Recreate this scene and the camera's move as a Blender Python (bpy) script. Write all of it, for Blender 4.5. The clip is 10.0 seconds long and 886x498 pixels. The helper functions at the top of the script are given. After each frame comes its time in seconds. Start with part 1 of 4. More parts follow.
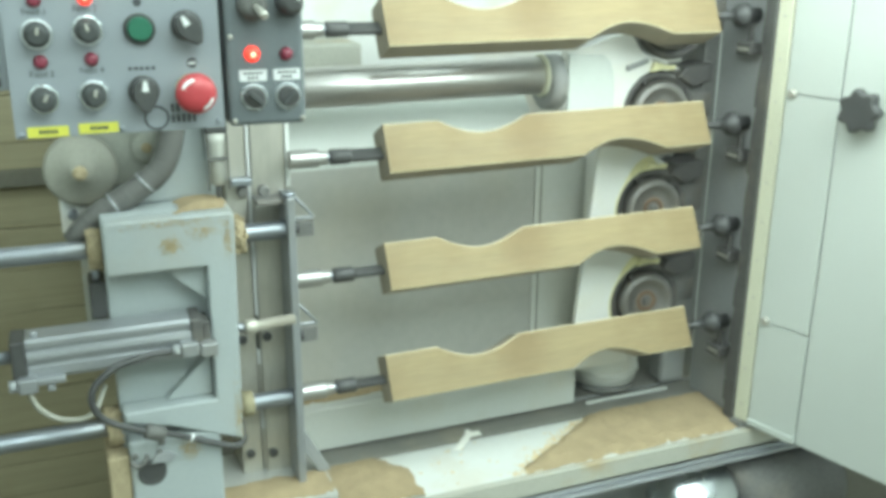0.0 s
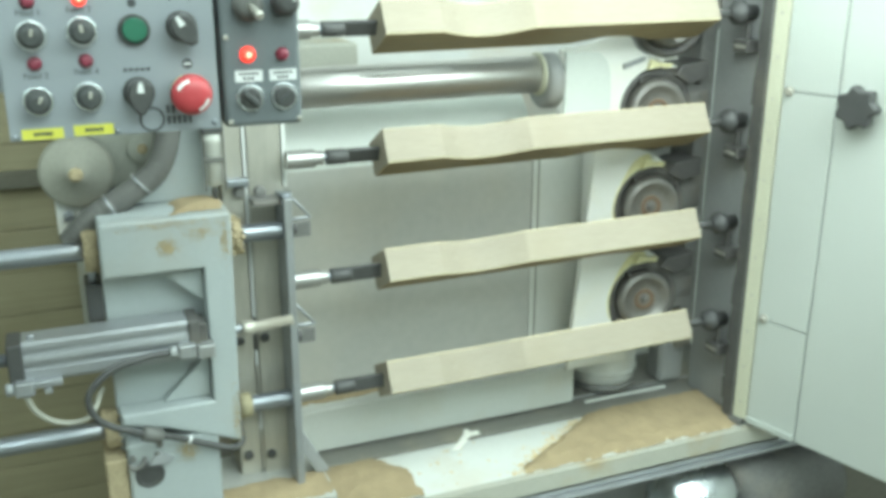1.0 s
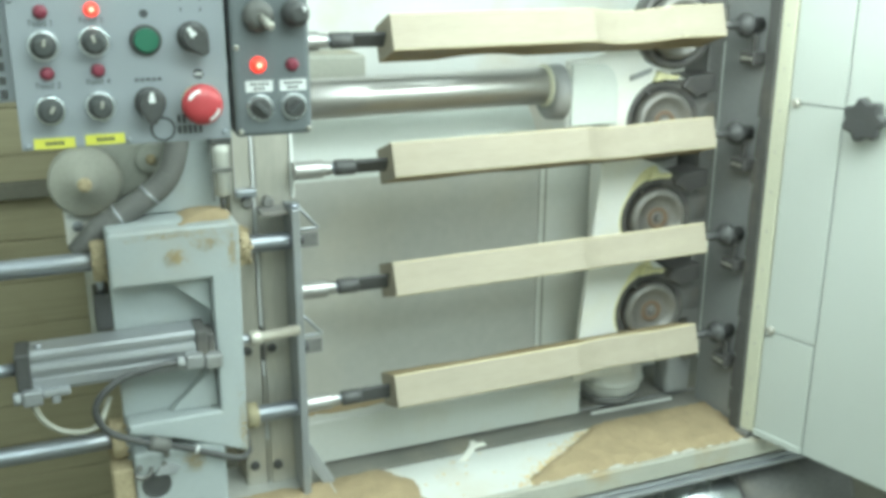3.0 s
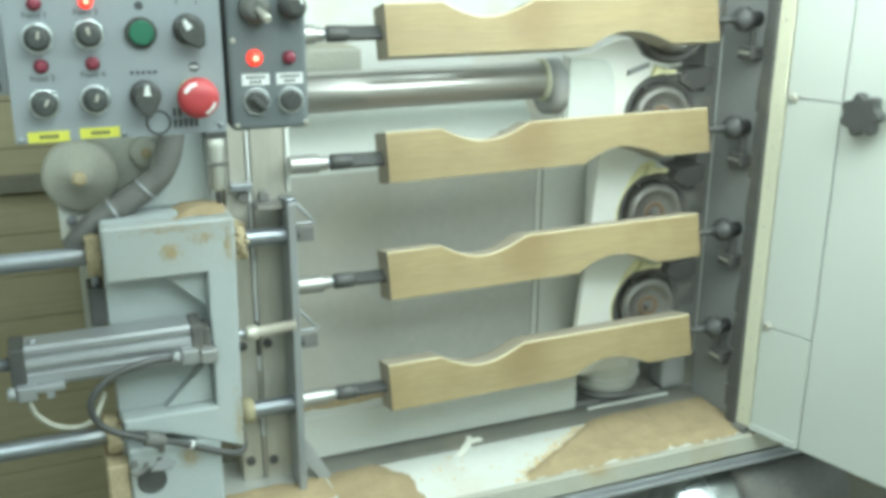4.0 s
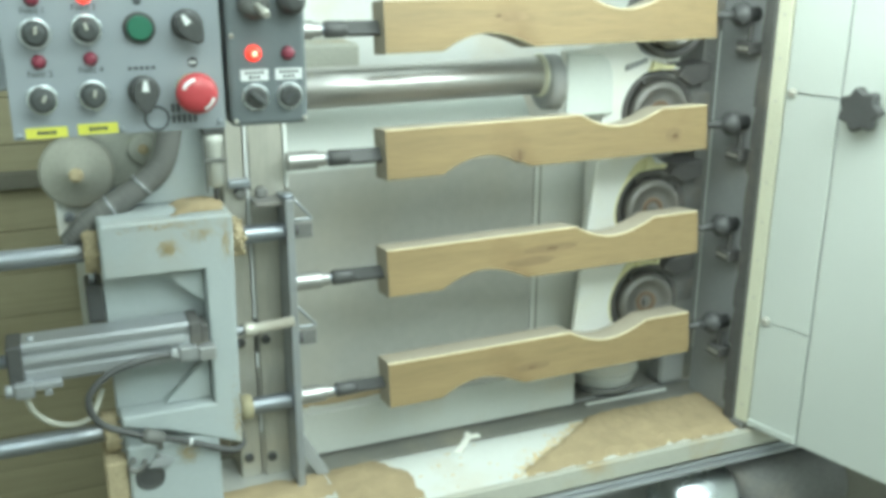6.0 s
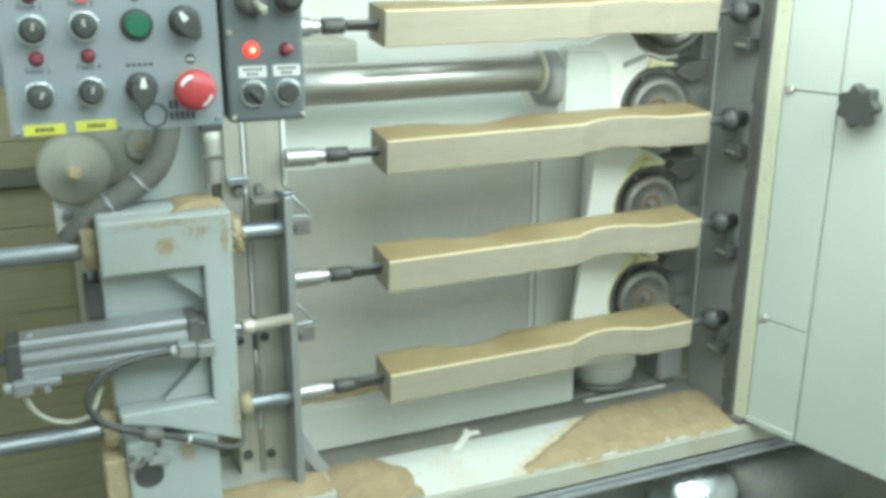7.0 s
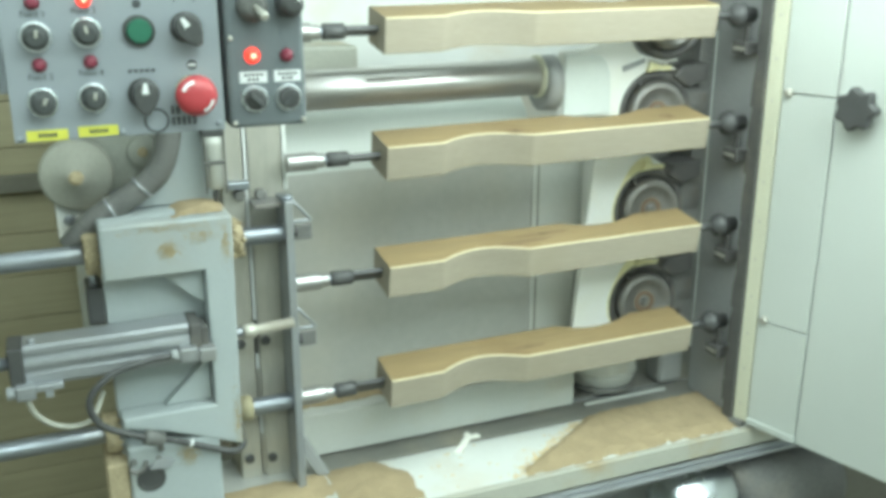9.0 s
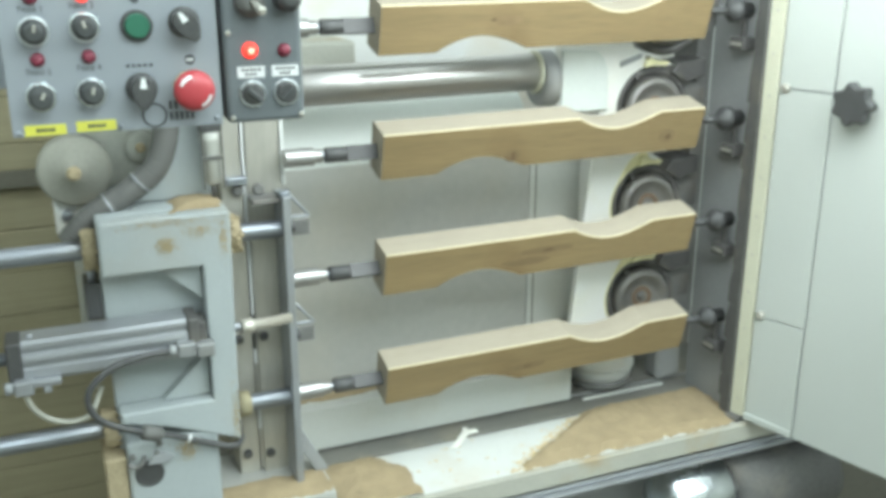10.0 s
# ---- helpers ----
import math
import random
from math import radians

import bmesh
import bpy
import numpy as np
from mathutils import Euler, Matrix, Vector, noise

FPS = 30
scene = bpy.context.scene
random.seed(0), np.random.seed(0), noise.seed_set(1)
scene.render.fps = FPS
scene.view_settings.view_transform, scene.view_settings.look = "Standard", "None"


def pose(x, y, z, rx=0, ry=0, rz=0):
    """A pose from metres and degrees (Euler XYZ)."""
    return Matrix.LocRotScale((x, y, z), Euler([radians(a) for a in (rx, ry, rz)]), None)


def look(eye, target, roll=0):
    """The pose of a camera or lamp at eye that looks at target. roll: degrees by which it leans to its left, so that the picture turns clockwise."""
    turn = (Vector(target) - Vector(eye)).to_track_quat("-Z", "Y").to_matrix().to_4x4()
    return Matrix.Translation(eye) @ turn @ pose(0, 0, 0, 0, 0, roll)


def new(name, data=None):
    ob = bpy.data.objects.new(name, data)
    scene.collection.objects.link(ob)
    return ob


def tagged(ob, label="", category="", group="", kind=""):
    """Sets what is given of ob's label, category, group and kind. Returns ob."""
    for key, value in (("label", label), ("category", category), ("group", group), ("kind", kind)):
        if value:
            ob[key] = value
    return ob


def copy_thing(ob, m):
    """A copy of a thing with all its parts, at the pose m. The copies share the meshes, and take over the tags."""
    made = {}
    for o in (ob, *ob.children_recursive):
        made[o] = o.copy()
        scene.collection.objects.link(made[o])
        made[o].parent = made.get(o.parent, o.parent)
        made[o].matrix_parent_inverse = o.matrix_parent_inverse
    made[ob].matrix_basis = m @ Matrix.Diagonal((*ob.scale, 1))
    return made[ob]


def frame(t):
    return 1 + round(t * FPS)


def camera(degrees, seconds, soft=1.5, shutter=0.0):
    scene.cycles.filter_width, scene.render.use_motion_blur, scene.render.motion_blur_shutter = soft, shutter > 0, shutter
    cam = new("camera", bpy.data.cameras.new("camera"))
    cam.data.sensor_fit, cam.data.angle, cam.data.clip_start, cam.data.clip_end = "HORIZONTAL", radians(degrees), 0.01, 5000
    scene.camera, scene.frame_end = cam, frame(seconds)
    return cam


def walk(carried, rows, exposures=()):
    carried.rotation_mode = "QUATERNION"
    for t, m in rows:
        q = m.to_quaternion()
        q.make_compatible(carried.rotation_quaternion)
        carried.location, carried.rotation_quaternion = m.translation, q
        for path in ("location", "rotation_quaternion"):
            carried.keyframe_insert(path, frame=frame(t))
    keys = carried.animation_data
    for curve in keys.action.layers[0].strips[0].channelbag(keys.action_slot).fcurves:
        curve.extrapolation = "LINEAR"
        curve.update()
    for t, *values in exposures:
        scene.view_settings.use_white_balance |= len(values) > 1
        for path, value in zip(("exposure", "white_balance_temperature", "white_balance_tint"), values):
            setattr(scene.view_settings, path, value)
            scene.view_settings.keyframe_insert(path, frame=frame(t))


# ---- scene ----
cam = camera(50.1, 10.0, soft=4.2)
PATH = [
    (0, (0.007, -1.571, 1.492), (0.724, 0.193, 0.878), 0.4),
    (0.5, (0.007, -1.574, 1.493), (0.718, 0.194, 0.885), 0.1),
    (1, (0.008, -1.566, 1.492), (0.73, 0.194, 0.876), 0.1),
    (1.5, (0.007, -1.569, 1.493), (0.729, 0.198, 0.893), -0.0),
    (2, (0.006, -1.57, 1.493), (0.722, 0.201, 0.9), -0.1),
    (2.5, (0.004, -1.569, 1.492), (0.717, 0.204, 0.901), 0.1),
    (4, (0.003, -1.56, 1.489), (0.727, 0.204, 0.886), 0.3),
    (4.5, (0.003, -1.556, 1.489), (0.732, 0.204, 0.879), 0.4),
    (5, (0.002, -1.556, 1.488), (0.728, 0.205, 0.877), 0.2),
    (5.5, (0.001, -1.556, 1.488), (0.73, 0.204, 0.879), 0.3),
    (7, (0.001, -1.556, 1.487), (0.733, 0.2, 0.871), 0.2),
    (7.5, (0.001, -1.559, 1.486), (0.731, 0.2, 0.873), 0.1),
    (8, (0.001, -1.556, 1.486), (0.724, 0.204, 0.871), -0.1),
    (8.5, (0.0, -1.561, 1.487), (0.732, 0.198, 0.878), -0.0),
    (9, (-0.001, -1.563, 1.488), (0.731, 0.197, 0.881), 0.0),
    (9.5, (-0.001, -1.566, 1.487), (0.735, 0.189, 0.871), 0.0),
    (10, (-0.002, -1.566, 1.487), (0.733, 0.189, 0.873), -0.0),
]
walk(cam, [(t, look(eye, target, roll)) for t, eye, target, roll in PATH],
     exposures=[(0.0, 0.08, 6500, 10), (9.0, 0.08, 6500, 10), (9.5, 0.08, 6480, 13), (10.0, 0.08, 6480, 20)])

# ---- world and light ----
world = bpy.data.worlds.new("workshop_air")
world.use_nodes = True
world.node_tree.nodes["Background"].inputs[0].default_value = (0.9, 1.0, 0.92, 1)
world.node_tree.nodes["Background"].inputs[1].default_value = 0.05
scene.world = world
TUBE_WHITE = (0.805, 1.0, 0.965)


def area_lamp(name, m, sx, sy, watts, colour=TUBE_WHITE):
    d = bpy.data.lights.new(name, "AREA")
    d.shape, d.size, d.size_y, d.energy, d.color = "RECTANGLE", sx, sy, watts, colour
    ob = new(name, d)
    ob.matrix_world = m
    return ob


LAMP = pose(0.92, -0.58, 1.71, 40, 0, 0)
area_lamp("machine_lamp_light", LAMP @ pose(0, 0, -0.03), 1.1, 0.56, 11.2, (0.86, 1.0, 0.955))
# Ceiling panels are unseen; watts set one by one to brighten each area.
FILL_PANELS = ((0.6, -2.5, 61), (-1.2, -1.0, 7.5), (-2.0, -2.9, 9), (2.4, -2.7, 48), (0.9, -0.95, 9), (0.6, 1.5, 16))
for lx, ly, watts in FILL_PANELS:
    area_lamp("ceiling_fill_light", pose(lx, ly, 2.78, 0, 0, 0), 1.5, 1.15, watts)


# ---- materials ----
def mat(name, base, rough=0.5, metal=0.0, vary=0.12, scale=18.0, fine=220.0, bump=0.1, stain=None, stain_amount=0.0, stain_scale=5.0,
        stretch=(1, 1, 1), emit=None, emit_strength=0.0, per_object=0.0):
    m = bpy.data.materials.new(name)
    m.use_nodes = True
    nt = m.node_tree
    nd, ln = nt.nodes, nt.links
    bs = nd["Principled BSDF"]
    co = nd.new("ShaderNodeTexCoord")
    mp = nd.new("ShaderNodeMapping")
    mp.inputs["Scale"].default_value = stretch
    ln.new(co.outputs["Object"], mp.inputs["Vector"])
    n1 = nd.new("ShaderNodeTexNoise")
    n1.inputs["Scale"].default_value, n1.inputs["Detail"].default_value = scale, 5
    n2 = nd.new("ShaderNodeTexNoise")
    n2.inputs["Scale"].default_value, n2.inputs["Detail"].default_value = fine, 3
    ln.new(mp.outputs[0], n1.inputs["Vector"])
    ln.new(mp.outputs[0], n2.inputs["Vector"])
    add = nd.new("ShaderNodeMath")
    add.operation = "ADD"
    ln.new(n1.outputs["Fac"], add.inputs[0])
    ln.new(n2.outputs["Fac"], add.inputs[1])
    half = nd.new("ShaderNodeMath")
    half.operation = "MULTIPLY"
    half.inputs[1].default_value = 0.5
    ln.new(add.outputs[0], half.inputs[0])
    ramp = nd.new("ShaderNodeValToRGB")
    ramp.color_ramp.elements[0].position, ramp.color_ramp.elements[1].position = 0.3, 0.7
    lo = [c * (1 - vary) for c in base]
    hi = [min(1, c * (1 + vary)) for c in base]
    ramp.color_ramp.elements[0].color, ramp.color_ramp.elements[1].color = (*lo, 1), (*hi, 1)
    ln.new(half.outputs[0], ramp.inputs[0])
    out = ramp.outputs[0]
    if stain:
        n3 = nd.new("ShaderNodeTexNoise")
        n3.inputs["Scale"].default_value, n3.inputs["Detail"].default_value = stain_scale, 6
        ln.new(co.outputs["Object"], n3.inputs["Vector"])
        r3 = nd.new("ShaderNodeValToRGB")
        r3.color_ramp.elements[0].position, r3.color_ramp.elements[1].position = 0.52, 0.72
        r3.color_ramp.elements[0].color = (0, 0, 0, 1)
        r3.color_ramp.elements[1].color = (stain_amount, stain_amount, stain_amount, 1)
        ln.new(n3.outputs["Fac"], r3.inputs[0])
        mx = nd.new("ShaderNodeMix")
        mx.data_type = "RGBA"
        ln.new(r3.outputs[0], mx.inputs["Factor"])
        ln.new(out, mx.inputs["A"])
        mx.inputs["B"].default_value = (*stain, 1)
        out = mx.outputs["Result"]
    if per_object:
        inf = nd.new("ShaderNodeObjectInfo")
        hs = nd.new("ShaderNodeHueSaturation")
        mr = nd.new("ShaderNodeMapRange")
        mr.inputs["To Min"].default_value, mr.inputs["To Max"].default_value = 1 - per_object, 1 + per_object
        ln.new(inf.outputs["Random"], mr.inputs["Value"])
        ln.new(mr.outputs[0], hs.inputs["Value"])
        ln.new(out, hs.inputs["Color"])
        out = hs.outputs[0]
    ln.new(out, bs.inputs["Base Color"])
    rr = nd.new("ShaderNodeMapRange")
    rr.inputs["To Min"].default_value, rr.inputs["To Max"].default_value = max(0.03, rough - 0.12), min(1, rough + 0.12)
    ln.new(n1.outputs["Fac"], rr.inputs["Value"])
    ln.new(rr.outputs[0], bs.inputs["Roughness"])
    bs.inputs["Metallic"].default_value = metal
    if bump:
        bp = nd.new("ShaderNodeBump")
        bp.inputs["Strength"].default_value, bp.inputs["Distance"].default_value = bump, 0.002
        ln.new(half.outputs[0], bp.inputs["Height"])
        ln.new(bp.outputs[0], bs.inputs["Normal"])
    if emit:
        bs.inputs["Emission Color"].default_value = (*emit, 1)
        bs.inputs["Emission Strength"].default_value = emit_strength
    return m


DUST = (0.50, 0.36, 0.17)
M = dict(
    wood=mat("planed_beech", (0.272, 0.212, 0.112), 0.6, 0, 0.17, 9, 60, 0.25, (0.205, 0.143, 0.066), 0.8, 5.5, (0.35, 4, 4), per_object=0.08),
    white=mat("white_enamel", (0.68, 0.70, 0.68), 0.42, 0, 0.04, 9, 150, 0.05, DUST, 0.35, 6),
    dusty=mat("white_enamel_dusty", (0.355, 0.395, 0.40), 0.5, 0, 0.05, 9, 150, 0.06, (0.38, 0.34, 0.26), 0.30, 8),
    door=mat("door_enamel", (0.50, 0.535, 0.505), 0.45, 0, 0.03, 4, 200, 0.05),
    cream=mat("cream_strip", (0.56, 0.56, 0.44), 0.55, 0, 0.08, 12, 160, 0.1),
    yellow=mat("yellow_paint", (0.74, 0.71, 0.44), 0.5, 0, 0.14, 20, 160, 0.1, (0.70, 0.62, 0.28), 0.6, 12),
    steel=mat("brushed_steel", (0.47, 0.46, 0.41), 0.42, 0.45, 0.12, 6, 120, 0.08, DUST, 0.12, 6, (1, 1, 0.2)),
    sheet=mat("galvanised_sheet", (0.43, 0.435, 0.408), 0.5, 0.12, 0.07, 3, 60, 0.05, (0.55, 0.5, 0.38), 0.4, 2.2),
    chrome=mat("hard_chrome", (0.33, 0.36, 0.40), 0.40, 0.9, 0.06, 12, 200, 0.02, (0.32, 0.295, 0.245), 0.25, 7),
    ring=mat("bright_chrome", (0.66, 0.70, 0.73), 0.28, 1.0, 0.05, 12, 200, 0.02),
    tube=mat("ground_steel_tube", (0.52, 0.51, 0.495), 0.36, 0.92, 0.06, 10, 90, 0.03, (0.40, 0.375, 0.33), 0.3, 5, (0.3, 1, 1)),
    alu=mat("anodised_aluminium", (0.37, 0.39, 0.41), 0.42, 0.6, 0.08, 10, 150, 0.04, (0.30, 0.285, 0.24), 0.4, 9),
    grey=mat("grey_enamel", (0.30, 0.32, 0.33), 0.5, 0, 0.08, 10, 180, 0.08, (0.42, 0.38, 0.30), 0.4, 7),
    panel=mat("panel_grey", (0.285, 0.313, 0.340), 0.45, 0.1, 0.03, 6, 260, 0.04),
    box=mat("switch_box_grey", (0.13, 0.15, 0.16), 0.5, 0, 0.08, 12, 240, 0.1),
    # black, rubber, darksteel and cast bases are lifted to imitate haze
    black=mat("black_plastic", (0.066, 0.068, 0.068), 0.42, 0, 0.2, 20, 240, 0.08),
    rubber=mat("black_rubber", (0.098, 0.098, 0.094), 0.7, 0, 0.25, 20, 120, 0.2, (0.25, 0.22, 0.17), 0.4, 9),
    darksteel=mat("dark_steel", (0.19, 0.19, 0.185), 0.5, 0.25, 0.2, 14, 140, 0.15, (0.25, 0.21, 0.16), 0.4, 12),
    cutter=mat("cutter_steel", (0.27, 0.262, 0.248), 0.46, 0.6, 0.2, 10, 140, 0.1, (0.24, 0.20, 0.155), 0.5, 14),
    rusty=mat("rusty_hub", (0.22, 0.15, 0.10), 0.7, 0.2, 0.25, 24, 200, 0.2),
    covergrey=mat("cover_enamel", (0.62, 0.66, 0.63), 0.45, 0, 0.04, 7, 150, 0.05),
    hose=mat("grey_corrugated", (0.122, 0.124, 0.117), 0.65, 0, 0.1, 20, 200, 0.1, (0.26, 0.24, 0.20), 0.4, 8),
    tubing=mat("clear_tubing", (0.31, 0.31, 0.262), 0.4, 0, 0.06, 20, 200, 0.03),
    red=mat("red_plastic", (0.45, 0.055, 0.065), 0.35, 0, 0.06, 20, 200, 0.03),
    redlamp=mat("red_lens", (0.22, 0.035, 0.06), 0.3, 0, 0.06, 20, 200, 0.02),
    redlit=mat("red_lens_lit", (0.7, 0.05, 0.03), 0.3, 0, 0.05, 20, 200, 0, emit=(1.0, 0.05, 0.03), emit_strength=1.6),
    lens=mat("lamp_core_lit", (1, 0.6, 0.4), 0.3, 0, 0.02, 20, 200, 0, emit=(1.0, 0.30, 0.2), emit_strength=2.2),
    green=mat("green_plastic", (0.02, 0.14, 0.085), 0.4, 0, 0.08, 20, 200, 0.03),
    label=mat("white_label", (0.72, 0.74, 0.74), 0.5, 0, 0.03, 20, 200, 0.02),
    ink=mat("printed_ink", (0.055, 0.06, 0.065), 0.6, 0, 0.1, 30, 200, 0),
    ylabel=mat("yellow_sticker", (0.64, 0.62, 0.09), 0.5, 0, 0.04, 20, 200, 0.02),
    knob=mat("knob_cap", (0.055, 0.06, 0.06), 0.55, 0.0, 0.1, 20, 200, 0.05),
    brown=mat("greasy_felt", (0.385, 0.32, 0.205), 0.85, 0, 0.3, 30, 200, 0.5),
    sawdust=mat("sawdust", (0.335, 0.262, 0.158), 0.95, 0, 0.22, 25, 420, 0.9),
    chip=mat("wood_chip", (0.70, 0.56, 0.33), 0.85, 0, 0.2, 25, 300, 0.4, per_object=0.1),
    paper=mat("white_offcut", (0.80, 0.80, 0.74), 0.7, 0, 0.04, 20, 200, 0.1),
    plank=mat("weathered_plank", (0.325, 0.292, 0.188), 0.8, 0, 0.15, 6, 40, 0.4, (0.22, 0.18, 0.10), 0.5, 4, (0.3, 3, 14), per_object=0.03),
    floor=mat("concrete_floor", (0.12, 0.115, 0.09), 0.85, 0, 0.2, 3, 90, 0.3, (0.25, 0.18, 0.09), 0.6, 3),
    plaster=mat("workshop_plaster", (0.62, 0.63, 0.58), 0.85, 0, 0.06, 2, 90, 0.15, (0.5, 0.47, 0.38), 0.3, 1.5),
    lampwhite=mat("lamp_glow", (0.9, 0.95, 0.85), 0.5, 0, 0.01, 10, 100, 0, emit=TUBE_WHITE, emit_strength=2.0),
    plategrey=mat("tailstock_grey", (0.275, 0.285, 0.285), 0.5, 0, 0.1, 8, 160, 0.1, (0.36, 0.34, 0.29), 0.4, 6),
    dirty=mat("dusty_guard", (0.40, 0.41, 0.36), 0.7, 0, 0.12, 12, 140, 0.15, (0.40, 0.31, 0.17), 0.7, 14),
    disc=mat("dusty_pulley", (0.33, 0.332, 0.285), 0.75, 0, 0.1, 9, 160, 0.15, (0.42, 0.37, 0.28), 0.7, 7),
    dim=mat("olive_strip", (0.14, 0.135, 0.105), 0.8, 0, 0.15, 10, 100, 0.2),
    whitesheet=mat("pale_sheet", (0.58, 0.60, 0.57), 0.5, 0.1, 0.05, 4, 90, 0.05, (0.55, 0.5, 0.38), 0.35, 3),
    satin=mat("satin_steel", (0.39, 0.39, 0.38), 0.38, 0.75, 0.08, 14, 160, 0.04, (0.30, 0.28, 0.23), 0.3, 9),
    beam=mat("beam_enamel", (0.52, 0.54, 0.51), 0.5, 0, 0.05, 5, 120, 0.05, (0.42, 0.36, 0.24), 0.4, 5),
    slide=mat("oiled_slideway", (0.22, 0.215, 0.195), 0.5, 0.2, 0.12, 8, 120, 0.08, (0.42, 0.36, 0.26), 0.5, 7),
    knot=mat("wood_knot", (0.135, 0.085, 0.042), 0.7, 0, 0.25, 60, 300, 0.2),
    figure=mat("brown_heart_figure", (0.205, 0.140, 0.072), 0.65, 0, 0.2, 14, 80, 0.2, (0.26, 0.19, 0.10), 0.7, 20, (0.4, 4, 4)),
    cast=mat("oily_cast_iron", (0.105, 0.103, 0.100), 0.42, 0.15, 0.2, 20, 200, 0.15, (0.24, 0.21, 0.17), 0.5, 16),
    stain=mat("sawdust_stain", (0.34, 0.28, 0.17), 0.9, 0, 0.15, 40, 300, 0.2),
    cut=mat("freshly_cut_beech", (0.342, 0.303, 0.238), 0.65, 0, 0.10, 12, 80, 0.3, (0.31, 0.265, 0.19), 0.4, 5, (0.5, 4, 4), per_object=0.05),
    hoodwhite=mat("hood_white", (0.78, 0.79, 0.76), 0.45, 0, 0.03, 7, 150, 0.05, (0.74, 0.70, 0.50), 0.35, 8),
    fibre=mat("torn_wood_fibre", (0.58, 0.51, 0.34), 0.85, 0, 0.15, 40, 300, 0.6),
    heart=mat("planed_beech_heartwood", (0.252, 0.182, 0.090), 0.6, 0, 0.17, 9, 60, 0.25, (0.18, 0.115, 0.053), 0.9, 6.5, (0.35, 4, 4), per_object=0.08),
    lip=mat("worn_lip", (0.39, 0.39, 0.335), 0.65, 0, 0.1, 12, 140, 0.15, (0.37, 0.29, 0.17), 0.85, 11),
    tray=mat("worn_white_tray", (0.60, 0.62, 0.59), 0.5, 0, 0.05, 6, 150, 0.06, DUST, 0.3, 8),
    glass=mat("bowl_plastic", (0.46, 0.47, 0.43), 0.18, 0, 0.04, 20, 200, 0.02, DUST, 0.3, 12),
)


# ---- building helpers ----
def absorb(bm, other):
    me = bpy.data.meshes.new("scratch")
    other.to_mesh(me)
    other.free()
    bm.from_mesh(me)
    bpy.data.meshes.remove(me)
    return bm


def box(x0, x1, y0, y1, z0, z1, bevel=0.002, seg=2):
    bm = bmesh.new()
    bmesh.ops.create_cube(bm, size=1)
    for v in bm.verts:
        v.co = Vector((x0 + (x1 - x0) * (v.co.x + 0.5), y0 + (y1 - y0) * (v.co.y + 0.5), z0 + (z1 - z0) * (v.co.z + 0.5)))
    if bevel:
        bmesh.ops.bevel(bm, geom=bm.edges[:], offset=bevel, segments=seg, affect="EDGES", profile=0.5)
    return bm


def boxes(*rows):
    bm = bmesh.new()
    for r in rows:
        absorb(bm, box(*r))
    return bm


def prism(points, axis, a, b, bevel=0.002):
    """A polygon in the plane across the axis, drawn out from a to b."""
    bm = bmesh.new()
    def at(p, v):
        return {"x": (v, p[0], p[1]), "y": (p[0], v, p[1]), "z": (p[0], p[1], v)}[axis]
    lo = [bm.verts.new(at(p, a)) for p in points]
    hi = [bm.verts.new(at(p, b)) for p in points]
    n = len(points)
    bm.faces.new(lo)
    bm.faces.new(hi[::-1])
    for i in range(n):
        bm.faces.new((lo[i], hi[i], hi[(i + 1) % n], lo[(i + 1) % n]))
    bmesh.ops.recalc_face_normals(bm, faces=bm.faces[:])
    if bevel:
        rim = [e for e in bm.edges if (e.verts[0] in lo and e.verts[1] in lo) or (e.verts[0] in hi and e.verts[1] in hi)]
        bmesh.ops.bevel(bm, geom=rim, offset=bevel, segments=2, affect="EDGES", profile=0.5)
    return bm


def turn(profile, m, seg=28):
    """A turned body: rows of (distance along the axis, radius), round the local z axis of m."""
    bm = bmesh.new()
    rings = []
    for d, r in profile:
        rings.append([bm.verts.new(m @ Vector((r * math.cos(2 * math.pi * k / seg), r * math.sin(2 * math.pi * k / seg), d))) for k in range(seg)])
    for p, q in zip(rings, rings[1:]):
        for k in range(seg):
            bm.faces.new((p[k], p[(k + 1) % seg], q[(k + 1) % seg], q[k]))
    bm.faces.new(rings[0][::-1])
    bm.faces.new(rings[-1])
    bmesh.ops.recalc_face_normals(bm, faces=bm.faces[:])
    for f in bm.faces:
        f.smooth = len(f.verts) == 4
    return bm


def along(p, q):
    """The pose at p whose z axis points to q."""
    d = Vector(q) - Vector(p)
    return Matrix.Translation(p) @ d.to_track_quat("Z", "Y").to_matrix().to_4x4()


def rod(p, q, r, seg=24, chamfer=0.001):
    length = (Vector(q) - Vector(p)).length
    return turn([(0, r - chamfer), (chamfer, r), (length - chamfer, r), (length, r - chamfer)], along(p, q), seg)


